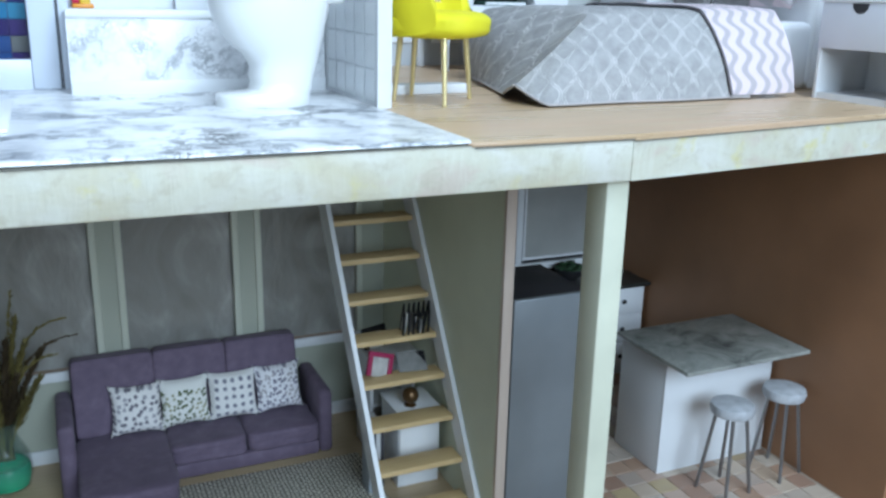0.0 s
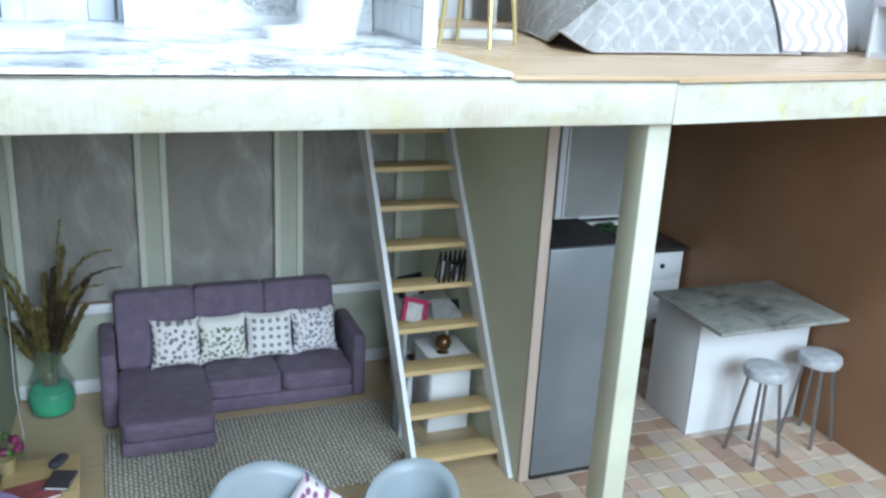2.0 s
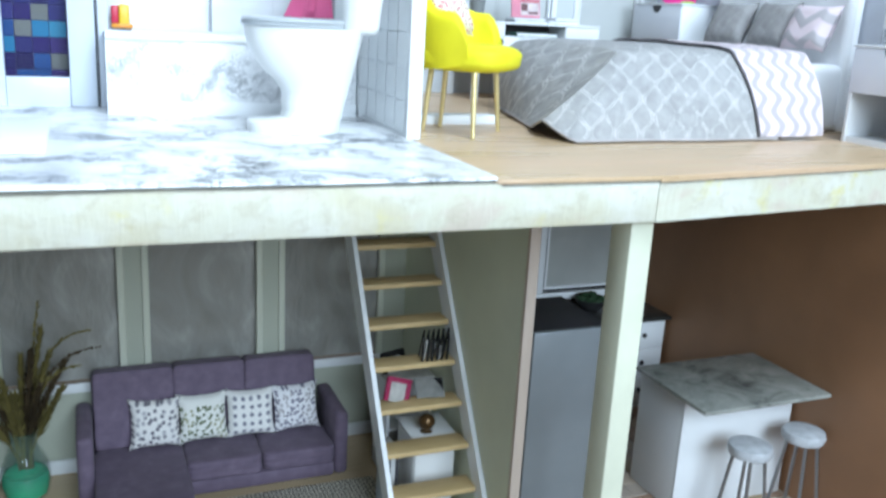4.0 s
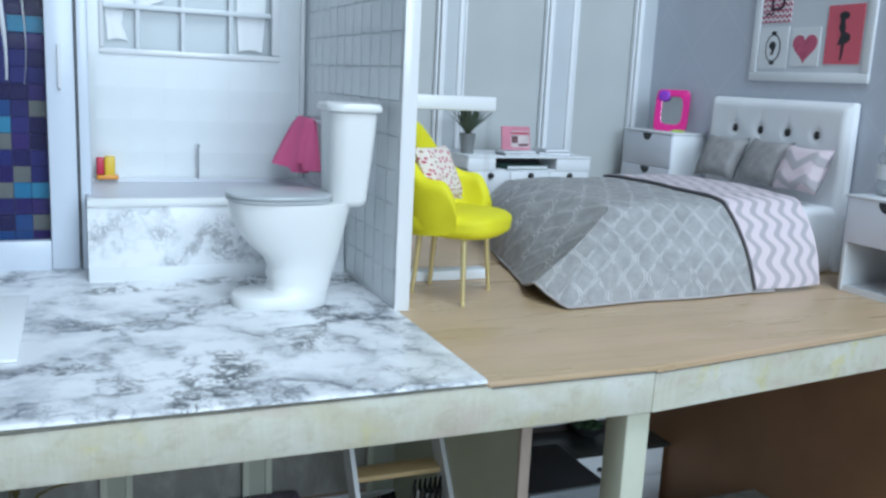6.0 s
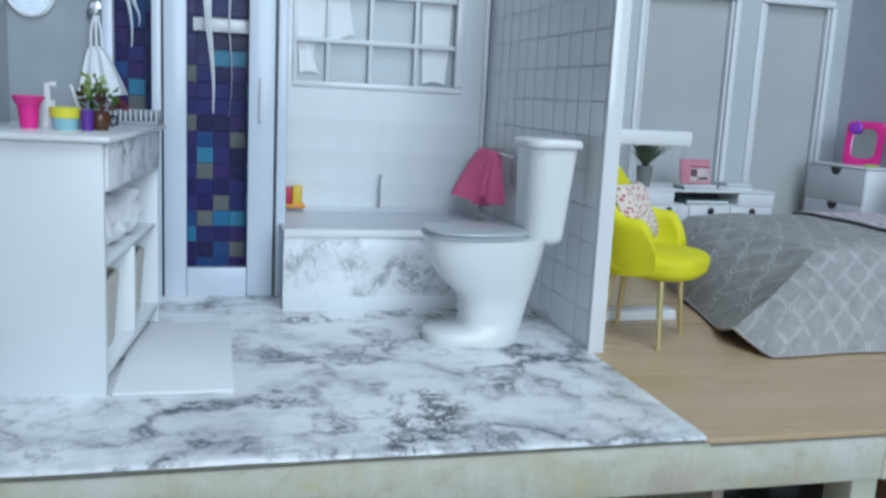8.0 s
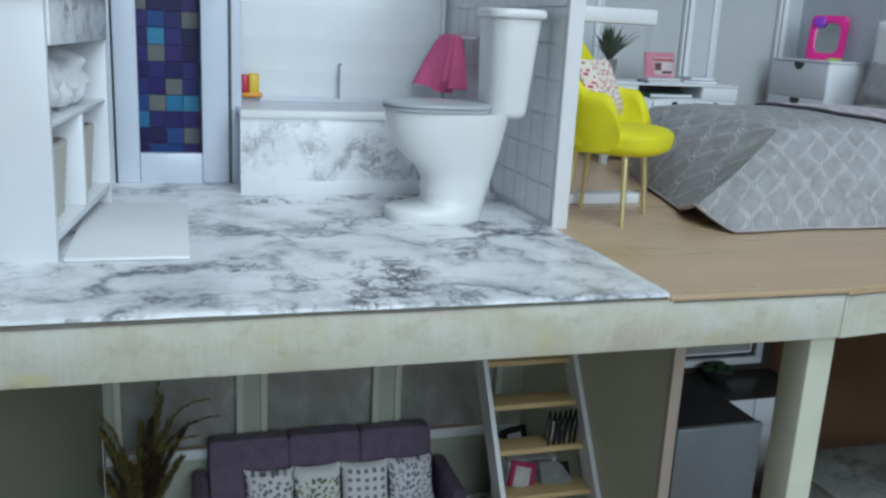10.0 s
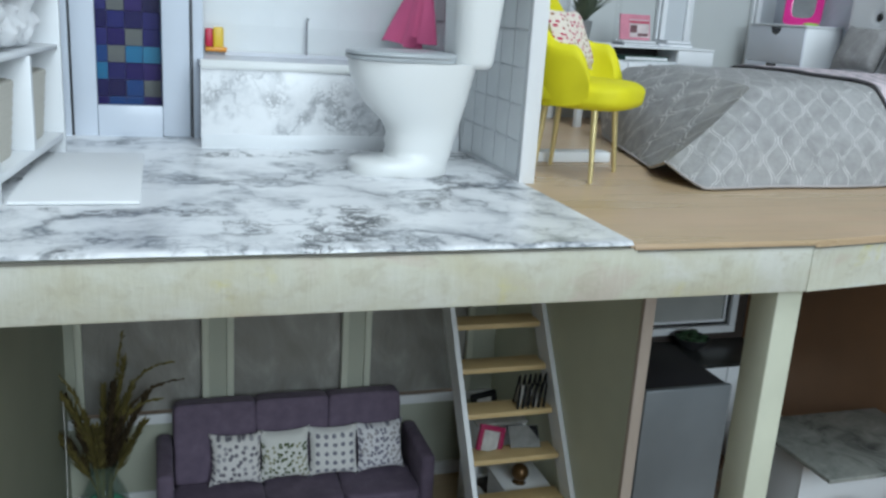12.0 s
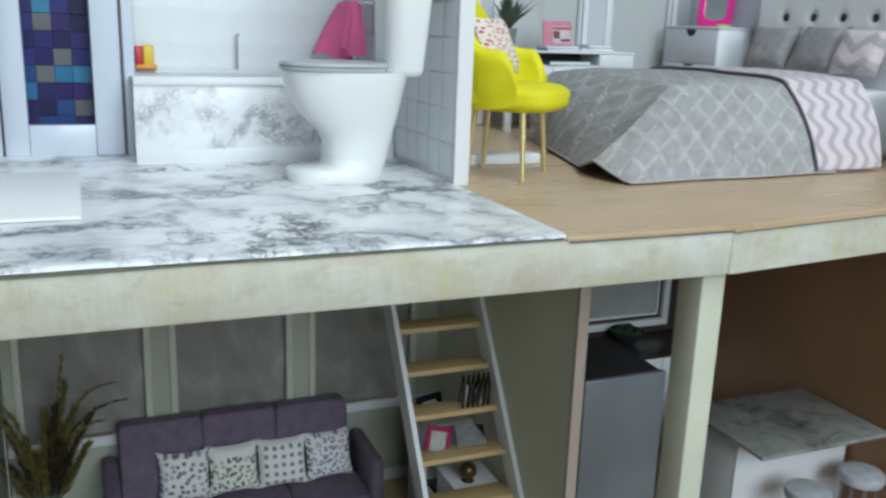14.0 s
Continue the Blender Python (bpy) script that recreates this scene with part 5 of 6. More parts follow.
def vase():
    v = thing("floor_vase", -2.22, 3.22, 0, "green tinted glass vase with dried stems", "vase")
    prof = [(r * 1.0, z) for r, z in [(0.1, 0), (0.16, 0.02), (0.185, 0.12), (0.175, 0.25), (0.13, 0.36), (0.1, 0.42), (0.1, 0.5), (0.12, 0.55), (0.113, 0.55), (0.09, 0.5), (0.09, 0.42), (0.12, 0.35), (0.165, 0.25), (0.17, 0.12), (0.15, 0.04)]]
    part("body", Mesh().lathe(prof, n=32), vase_glass, v, "clear glass body")
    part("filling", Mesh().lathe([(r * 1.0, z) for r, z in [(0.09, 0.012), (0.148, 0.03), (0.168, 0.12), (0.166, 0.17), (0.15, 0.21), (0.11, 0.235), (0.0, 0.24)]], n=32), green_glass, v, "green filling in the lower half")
    rnd = random.Random(4)
    # tips (x, y, height), how far each bends over, and whether it is a bare twig
    stems = [(-0.36, -0.12, 0.98, 1.5, 0), (-0.42, 0.03, 1.16, 1.7, 0), (-0.28, -0.14, 0.86, 1.3, 0), (-0.24, 0.08, 1.04, 1.4, 0), (-0.1, -0.12, 1.0, 1.2, 0), (0.02, 0.05, 1.12, 1.2, 0),
             (0.1, -0.1, 1.2, 1.3, 0), (0.17, 0.05, 1.32, 1.4, 0), (0.22, -0.06, 1.16, 1.5, 0), (0.32, 0.02, 1.05, 1.6, 0), (0.3, -0.16, 0.92, 1.4, 0), (-0.02, -0.18, 0.9, 1.2, 0), (0.15, -0.2, 0.96, 1.3, 0),
             (0.5, 0.0, 1.3, 2.1, 1), (0.42, -0.1, 1.06, 2.0, 1), (0.58, 0.0, 1.16, 2.2, 1), (0.17, 0.0, 1.56, 1.5, 1), (-0.4, 0.0, 1.3, 1.9, 1)]
    for k, (tx, ty, tz, bend, thin) in enumerate(stems):
        n = 9
        pts = [(tx * 0.1 * (1 - q) + tx * q ** bend, ty * q ** 1.4, 0.22 + (tz - 0.22) * (math.sin(q * math.pi / 2) if bend > 1.6 else q)) for q in [i / n for i in range(n + 1)]]
        m = Mesh().tube(pts, 0.008, 6, 0.0025)
        for q in range(80 if thin else 280):
            f = (rnd.uniform(0.5, 1.0) if thin else 0.34 + 0.655 * rnd.random() ** 0.9) - 0.001
            i = int(f * n)
            p0, p1 = Vector(pts[i]), Vector(pts[i + 1])
            p, d = p0.lerp(p1, f * n - i), (p1 - p0).normalized()
            side = Vector((rnd.uniform(-1, 1), rnd.uniform(-1, 1), rnd.uniform(-0.3, 0.3))).normalized()
            out = (side * 0.45 + d * 0.85).normalized() * rnd.uniform(0.06, 0.16) * (1.25 - 0.8 * f) * (0.55 if thin else 1)
            w = out.cross(d + side * 0.2).normalized() * 0.0085
            m.add([p, p + out * 0.5 + w, p + out, p + out * 0.5 - w], [(0, 1, 2, 3)])
        part("stem", m, leaf_olive if k % 3 else leaf_brown, v, "thin arching dry twig" if thin else "dry olive-brown feathery stem")
    return v


vase()


def tread_place(k):
    """Height and front edge of a tread."""
    return 0.11 + k * 0.265, 1.545 + k * 0.1695


def ladder():
    l = thing("loft_ladder", 0, 0, 0, "white loft ladder with pine treads", "ladder")
    foot, head = Vector((0, 1.35, 0.0)), Vector((0, 3.19, 2.783))
    d = (head - foot).normalized()
    nrm = Vector((0, d.z, -d.y))
    for x in (0.15, 0.85):
        pts = [foot - nrm * 0.0, head, head + nrm * 0.2, foot + nrm * 0.21]
        a = [(x, p.y, max(0.0, p.z)) for p in pts]
        part("stringer", Mesh().loft([a, [(x + 0.035, q[1], q[2]) for q in a]]), white_paint, l)
    for k in range(10):
        z, y = tread_place(k)
        part("tread", Mesh().box(0.186, 0.849, y, y + 0.19, z - 0.02, z + 0.02, 0.006), pine, l)
    return l


ladder()

# ---- kitchen ----
def fridge():
    f = thing("fridge", 0.972, 1.265, 0, "blue-grey steel fridge with black top", "fridge")
    part("body", Mesh().box(0, 0.61, 0.05, 0.72, 0.03, 1.73, 0.012), fridge_black, f)
    part("door", Mesh().box(0, 0.61, 0, 0.048, 0.04, 1.745, 0.015), fridge_steel, f)
    part("plinth", Mesh().box(0.02, 0.56, 0.02, 0.6, 0, 0.029), dark_plastic, f)
    return f


fridge()


def island():
    i = thing("kitchen_island", 2.49, 1.52, 0, "white kitchen island with grey granite top", "kitchen island")
    part("body", Mesh().box(0, 1.09, 0.02, 0.58, 0.0, 1.0, 0.006), white_paint, i)
    part("front_panel", Mesh().box(0.0, 1.09, 0.0, 0.019, 0.0, 1.0, 0.005), white_paint, i)
    part("worktop", Mesh().box(-0.09, 1.12, -0.34, 0.55, 1.001, 1.035, 0.008), granite, i)
    return i


island()


steel_leg = plain("brushed_steel", (0.32, 0.33, 0.35), 0.35, 1.0, 0.1, bump=0.03)


def stool(x, y, rz):
    s = thing("bar_stool", x, y, 0, "backless bar stool with grey seat and chrome legs", "stool", rz, "island stools")
    part("seat", Mesh().lathe([(0.13, 0.65), (0.155, 0.66), (0.168, 0.7), (0.158, 0.735), (0.1, 0.75), (0.0, 0.752)], n=28, cap=False), stool_seat, s, "round padded grey seat")
    for k in range(4):
        a = radians(45 + 90 * k)
        part("leg", Mesh().tube([(0.11 * math.cos(a), 0.11 * math.sin(a), 0.66), (0.2 * math.cos(a), 0.2 * math.sin(a), 0.0)], 0.014, 10), steel_leg, s)
    return s


stool(2.83, 1.14, 10)
stool(3.42, 1.21, 14)


def base_cabinets():
    x = 1.62
    for k, wide in enumerate((0.98, 0.98)):
        c = thing("base_cabinet", x, 3.26, 0, "white kitchen base cabinet with black knobs", "cabinet", group="base cabinets")
        part("body", Mesh().box(0.003, wide - 0.003, 0.02, 0.54, 0.0, 0.93, 0.004), white_paint, c)
        for j in range(2):
            for i in range(3):
                w = wide / 2
                dr = part("drawer", Mesh().box(j * w + 0.008, (j + 1) * w - 0.008, 0.0, 0.019, 0.06 + i * 0.29, 0.06 + i * 0.29 + 0.28, 0.005), white_paint, c)
                part("knob", Mesh().soft((j * w + w / 2, -0.018, 0.2 + i * 0.29), (0.05, 0.035, 0.05), 2, 4), black_knob, dr)
        x += wide
    t = thing("worktop", 1.58, 3.21, 0.931, "near-black stone worktop over the base cabinets", "worktop")
    part("board", Mesh().box(0, 2.03, 0, 0.585, 0.0, 0.035, 0.006), dark_stone, t)


base_cabinets()


# ---- small things ----
def flower_pot(name, x, y, z, pot_r, pot_h, pot_mat, label, spikes, length, material, seed):
    p = thing(name, x, y, z, label, "plant")
    part("pot", Mesh().lathe([(pot_r * 0.75, 0), (pot_r, pot_h), (pot_r * 0.9, pot_h), (pot_r * 0.85, pot_h * 0.85)], n=18), pot_mat, p)
    rnd = random.Random(seed)
    m = Mesh()
    for k in range(spikes):
        a, lean, L = rnd.uniform(0, 6.28), rnd.uniform(0.05, 0.9), length * rnd.uniform(0.45, 1.0)
        w = rnd.uniform(0.008, 0.014)
        ca, sa = math.cos(a), math.sin(a)
        rows = []
        for q in range(5):
            f = q / 4
            r = lean * L * f ** 1.2
            ww = w * math.sin(math.pi * (0.25 + 0.75 * f)) + 0.001
            rows.append([(ca * r - sa * ww, sa * r + ca * ww, pot_h * 0.85 + L * f * (1 - 0.3 * lean * f)), (ca * r + sa * ww, sa * r - ca * ww, pot_h * 0.85 + L * f * (1 - 0.3 * lean * f))])
        pts = [q for r in rows for q in r]
        m.add(pts, [(2 * i, 2 * i + 1, 2 * i + 3, 2 * i + 2) for i in range(4)])
    part("foliage", m, material, p)
    return p


# on the console desk
flower_pot("desk_plant", 1.47, 3.6, U + 0.66, 0.07, 0.17, plain("grey_glaze", (0.2, 0.21, 0.21), 0.3), "dense grey-green plant in a dark grey pot on the desk", 130, 0.34, plain("grey_green_leaf", (0.1, 0.135, 0.085), 0.6, var=0.35, big=8), 3)


def photo_card(x, y, z):
    c = thing("photo_card", x, y, z, "pink picture card standing on a magazine", "card")
    ink = plain("card_dark_print", (0.16, 0.07, 0.08), 0.5, var=0.3, big=14)
    sheets = (("board", (-0.135, 0.135, -0.008, 0.008, 0, 0.2), plain("card_rose", (0.66, 0.24, 0.32), 0.5, var=0.2, big=9)),
              ("print", (-0.05, 0.125, -0.0105, -0.0082, 0.02, 0.16), plain("card_pale_print", (0.66, 0.56, 0.56), 0.5, var=0.35, big=12)),
              ("print_bar", (-0.05, 0.125, -0.0125, -0.0107, 0.13, 0.15), plain("card_red_print", (0.5, 0.06, 0.12), 0.5)),
              ("print_bar", (-0.045, 0.015, -0.0125, -0.0107, 0.055, 0.115), ink),
              ("print_bar", (0.02, 0.115, -0.0125, -0.0107, 0.03, 0.052), ink))
    for name, size, material in sheets:
        m = Mesh()
        m.T = Matrix.Rotation(radians(-10), 4, "X")
        m.box(*size)
        part(name, m, material, c)


photo_card(1.9, 3.53, U + 0.702)


def book(name, x, y, z, sx, sy, sz, colour, label, rz=0.0, category="book", group=""):
    b = thing(name, x, y, z, label, category, rz, group)
    part("cover", Mesh().box(-sx / 2, sx / 2, -sy / 2, sy / 2, 0, sz * 0.15).box(-sx / 2, sx / 2, -sy / 2, sy / 2, sz * 0.85, sz).box(-sx / 2, -sx / 2 + 0.012, -sy / 2, sy / 2, sz * 0.151, sz * 0.849), plain(name + "_cover", colour, 0.5, var=0.35, big=14), b)
    part("page_block", Mesh().box(-sx / 2 + 0.013, sx / 2 - 0.006, -sy / 2 + 0.006, sy / 2 - 0.006, sz * 0.152, sz * 0.848), white_cloth, b)
    return b


book("magazine", 1.9, 3.5, U + 0.66, 0.34, 0.16, 0.02, (0.2, 0.21, 0.23), "thin dark magazine lying on the desk", 3)
book("magazine", 1.89, 3.5, U + 0.681, 0.32, 0.16, 0.02, (0.62, 0.64, 0.66), "thin pale magazine under the picture card", 1)
book("magazine", 2.28, 3.58, U + 0.66, 0.3, 0.2, 0.03, (0.32, 0.35, 0.38), "grey magazine lying on the desk", -12)
book("magazine", 2.28, 3.58, U + 0.691, 0.26, 0.18, 0.025, (0.65, 0.67, 0.7), "pale magazine on top of another", 8)
book("dark_folder", 1.95, 3.5, U + 0.546, 0.42, 0.2, 0.035, (0.05, 0.12, 0.1), "dark green folder inside the desk's open shelf", 4, "folder")


def pink_frame():
    f = thing("tabletop_mirror", 3.44, 3.48, U + 0.9, "hot pink framed tabletop mirror with a violet bow", "mirror", rz=-52)
    m = Mesh()
    T = Matrix.Rotation(radians(-10), 4, "X")
    m.T = T
    power = lambda a, p: (math.copysign(abs(math.cos(a)) ** p, math.cos(a)), math.copysign(abs(math.sin(a)) ** p, math.sin(a)))
    loop = lambda w, h, p, y: [(w * power(a, p)[0], y, 0.19 + h * power(a, p)[1]) for a in [2 * math.pi * i / 48 for i in range(48)]]
    m.loft([loop(0.155, 0.19, 0.25, 0.02), loop(0.155, 0.19, 0.25, -0.008), loop(0.147, 0.18, 0.25, -0.016), loop(0.1, 0.132, 0.5, -0.016), loop(0.095, 0.127, 0.5, 0.004), loop(0.095, 0.127, 0.5, 0.02), loop(0.155, 0.19, 0.25, 0.02)], cap=False)
    part("surround", m, pink_plastic, f)
    m = Mesh()
    m.T = T
    m.box(-0.125, 0.125, 0.004, 0.012, 0.045, 0.335)
    part("mirror_glass", m, plain("silver_mirror", (0.7, 0.72, 0.74), 0.08, 1.0, 0.02), f)
    m = Mesh()
    m.T = T
    m.soft((-0.08, -0.02, 0.32), (0.11, 0.03, 0.1), 2.4, 4)
    part("bow", m, plain("violet_plastic", (0.3, 0.05, 0.55), 0.35), f, "violet bow ornament")


pink_frame()
t = thing("green_clip", 3.4, 3.3, U + 0.9, "small lime green trinket by the frame", "trinket")
part("body", Mesh().soft((0, 0, 0.012), (0.15, 0.05, 0.024), 2.5, 4), plain("lime", (0.35, 0.55, 0.08), 0.4), t)


jar_glass = glass_stuff("pale_jar_glass", (0.6, 0.64, 0.68), 0.08, 0.3)


def glass_jar():
    j = thing("storage_jar", 3.38, 0.94, U + 0.65, "clear glass jar with a white lid and label", "jar")
    part("glass", Mesh().lathe([(0.11, 0), (0.128, 0.02), (0.128, 0.25), (0.1, 0.31), (0.1, 0.33), (0.092, 0.33), (0.092, 0.31), (0.12, 0.245), (0.12, 0.03)], n=28), jar_glass, j)
    part("lid", Mesh().lathe([(0.112, 0.3305), (0.115, 0.35), (0.115, 0.4), (0.1, 0.41), (0.0, 0.412)], n=28, cap=False), white_gloss, j, "white screw lid")
    part("paper_label", Mesh().lathe([(0.1295, 0.11), (0.1305, 0.111), (0.1305, 0.204), (0.1295, 0.205)], n=28, cap=False), white_paint, j, "white paper label")
    for k in range(3):
        m = Mesh()
        m.T = Matrix.Rotation(radians(212 + 14 * k), 4, "Z")
        m.box(0.131, 0.1325, -0.008, 0.008, 0.135, 0.18)
        part("print_bar", m, black_knob, j)


glass_jar()

# on the vanity worktop and bathroom wall
VZ = U + 1.085


def cup(name, x, y, z, r0, r1, h, material, label, category):
    c = thing(name, x, y, z, label, category)
    part("body", Mesh().lathe([(r0, 0), (r1, h), (r1 * 0.9, h), (r0 * 0.85, 0.015)], n=20), material, c)
    return c


cup("pink_funnel_cup", -2.7, 1.1, VZ, 0.035, 0.045, 0.1, pink_plastic, "magenta plastic cup on the vanity", "cup")
c = thing("pink_tray", -2.7, 1.1, VZ + 0.1, "magenta dish resting on the cup", "dish")
part("body", Mesh().lathe([(0.05, 0.0), (0.068, 0.035), (0.063, 0.038), (0.045, 0.01)], n=22), pink_plastic, c)
c = cup("soap_bottle", -2.65, 1.24, VZ, 0.035, 0.035, 0.12, white_gloss, "white pump soap bottle", "bottle")
part("pump", Mesh().tube([(0, 0, 0.11), (0, 0, 0.185), (0.04, 0, 0.19)], 0.016), white_gloss, c)
c = cup("soap_dish", -2.555, 1.1, VZ, 0.05, 0.06, 0.05, plain("aqua_plastic", (0.3, 0.55, 0.62), 0.35), "pale aqua tub with a yellow rim", "tub")
part("lid", Mesh().lathe([(0.062, 0.051), (0.066, 0.095), (0.0, 0.1)], n=24, cap=False), plain("lemon_plastic", (0.8, 0.72, 0.05), 0.35), c, "lemon yellow lid")
c = cup("tooth_brush", -2.5, 1.22, VZ, 0.02, 0.024, 0.07, white_gloss, "white tumbler holding a slanted brush", "tumbler")
part("brush", Mesh().tube([(0.0, 0, 0.02), (-0.05, 0, 0.19)], 0.008, 8), white_gloss, c, "slim white brush")
c = cup("purple_pot", -2.465, 1.08, VZ, 0.024, 0.028, 0.09, plain("purple_plastic", (0.12, 0.03, 0.3), 0.35), "small glossy purple plastic pot", "pot")


def posy():
    p = thing("posy", -2.42, 1.14, VZ, "lime leaves and wine-red blooms in a dark amber jug", "plant")
    part("pot", Mesh().lathe([(0.03, 0), (0.046, 0.03), (0.048, 0.06), (0.036, 0.085), (0.03, 0.085), (0.03, 0.05)], n=18), plain("amber_glaze", (0.1, 0.04, 0.02), 0.15), p)
    part("handle", Mesh().tube([(0.044, -0.01, 0.065), (0.072, -0.012, 0.06), (0.07, -0.012, 0.03), (0.045, -0.01, 0.022)], 0.007, 6), black_knob, p, "dark jug handle")
    rnd = random.Random(12)
    kinds = ((plain("lime_leaf", (0.36, 0.46, 0.14), 0.5, var=0.4, big=9), 46, (-0.025, 0.0), 0.12, 0.23, 0.035, "pale lime leaf"),
             (leaf_green, 36, (0.02, 0.0), 0.08, 0.17, 0.05, "deep green leaf"),
             (plain("wine_petal", (0.16, 0.03, 0.06), 0.6, var=0.3, big=9), 34, (0.05, -0.01), 0.09, 0.13, 0.045, "wine-red petal"),
             (leaf_brown, 16, (-0.04, 0.0), 0.09, 0.18, 0.03, "dark brown leaf"))
    for material, count, (cx, cy), z0, z1, spread, label in kinds:
        m = Mesh()
        for k in range(count):
            a, r = rnd.uniform(0, 6.28), spread * rnd.random() ** 0.5
            c = Vector((cx + r * math.cos(a), cy + r * math.sin(a), rnd.uniform(z0, z1)))
            out = Vector((math.cos(a), math.sin(a), rnd.uniform(0.1, 1.2))).normalized() * rnd.uniform(0.03, 0.05)
            w = out.cross(Vector((rnd.uniform(-1, 1), rnd.uniform(-1, 1), 0.6))).normalized() * 0.013
            up = out.cross(w).normalized() * 0.006
            m.add([c, c + out * 0.5 + w + up, c + out, c + out * 0.5 - w + up], [(0, 1, 2, 3)])
        part("foliage", m, material, p, label)
    part("stalk", Mesh().tube([(0, 0, 0.05), (0.005, 0, 0.2)], 0.006, 6), leaf_green, p)


posy()
c = thing("ribbed_tray", *van(-0.1, 1.13, 1.085), "grey ribbed drying rack at the end of the worktop", "rack", -6)
part("base", Mesh().box(-0.17, 0.13, -0.09, 0.09, 0, 0.02, 0.006), plain("tray_grey", (0.3, 0.32, 0.35), 0.4), c)
rib_grey = plain("rib_grey", (0.5, 0.52, 0.55), 0.35)
for k in range(12):
    part("rib", Mesh().box(-0.16 + k * 0.025, -0.149 + k * 0.025, -0.085, 0.085, 0.0205, 0.075, 0.003), rib_grey, c)
part("ring", Mesh().tube([(-0.19 + 0.03 * math.cos(a), -0.1, 0.035 + 0.03 * math.sin(a)) for a in [2 * math.pi * i / 16 for i in range(17)]], 0.007, 6), chrome, c, "chrome end ring")


def robe_on_hook():
    h = thing("wall_hook", -2.61, 2.545, U + 1.7, "chrome double wall hook", "hook")
    part("plate", Mesh().soft((0, 0.0, 0), (0.08, 0.02, 0.1), 3, 4), chrome, h)
    for x in (-0.022, 0.022):
        part("prong", Mesh().tube([(x, -0.01, 0.0), (x * 1.3, -0.05, -0.05), (x * 1.5, -0.07, -0.01)], 0.01, 8), chrome, h)
    r = thing("bath_robe", -2.6, 2.475, U + 1.66, "white robe hanging by its straps from the hook", "robe")
    def fall(u, v):
        left, right = -0.04 - 0.07 * v ** 0.8, 0.03 + 0.14 * v ** 0.8
        return (left + (right - left) * u, 0.022 * math.sin(u * 17) * (0.3 + v), -0.17 - 0.28 * v + 0.03 * (u - 0.5) * v)
    part("cloth", Mesh().grid(24, 12, fall, (0, 0.015, 0)), white_cloth, r, "draped white cloth", sharp=70)
    for x in (-0.03, 0.0, 0.03):
        part("strap", Mesh().tube([(x * 0.3, 0, 0.0), (x * 0.9, -0.01, -0.09), (x, 0.0, -0.18)], 0.008, 6), white_cloth, r)


robe_on_hook()
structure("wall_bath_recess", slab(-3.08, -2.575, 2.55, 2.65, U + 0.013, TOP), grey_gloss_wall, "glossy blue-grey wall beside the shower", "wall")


def oval_mirror():
    c = thing("wall_mirror", -2.95, 2.548, U + 1.79, "oval wall mirror with a slim white rim", "mirror")
    ring = [(0.13 * math.cos(2 * math.pi * i / 40), -0.016, 0.15 * math.sin(2 * math.pi * i / 40)) for i in range(41)]
    part("rim", Mesh().tube(ring, 0.01, 8), white_gloss, c)
    m = Mesh()
    m.T = Matrix.Diagonal((1, 1, 0.15 / 0.13, 1)) @ Matrix.Rotation(radians(90), 4, "X")
    m.lathe([(0.13, 0.0), (0.13, 0.012), (0, 0.014)], n=40, cap=False)
    part("mirror_glass", m, plain("dull_mirror", (0.45, 0.48, 0.52), 0.12, 1.0, 0.1), c)


oval_mirror()


matte_black = plain("matte_black", (0.012, 0.012, 0.013), 0.85, spec=0.2)
photo_paper = plain("faded_photo_paper", (0.55, 0.54, 0.52), 0.5, var=0.35, big=12)


# ornaments standing on the ladder's treads
def on_tread(k, name, x, dy, label, category, rz=0.0, group=""):
    z, y = tread_place(k)
    return thing(name, x, y + 0.09 + dy, z + 0.02, label, category, rz, group)


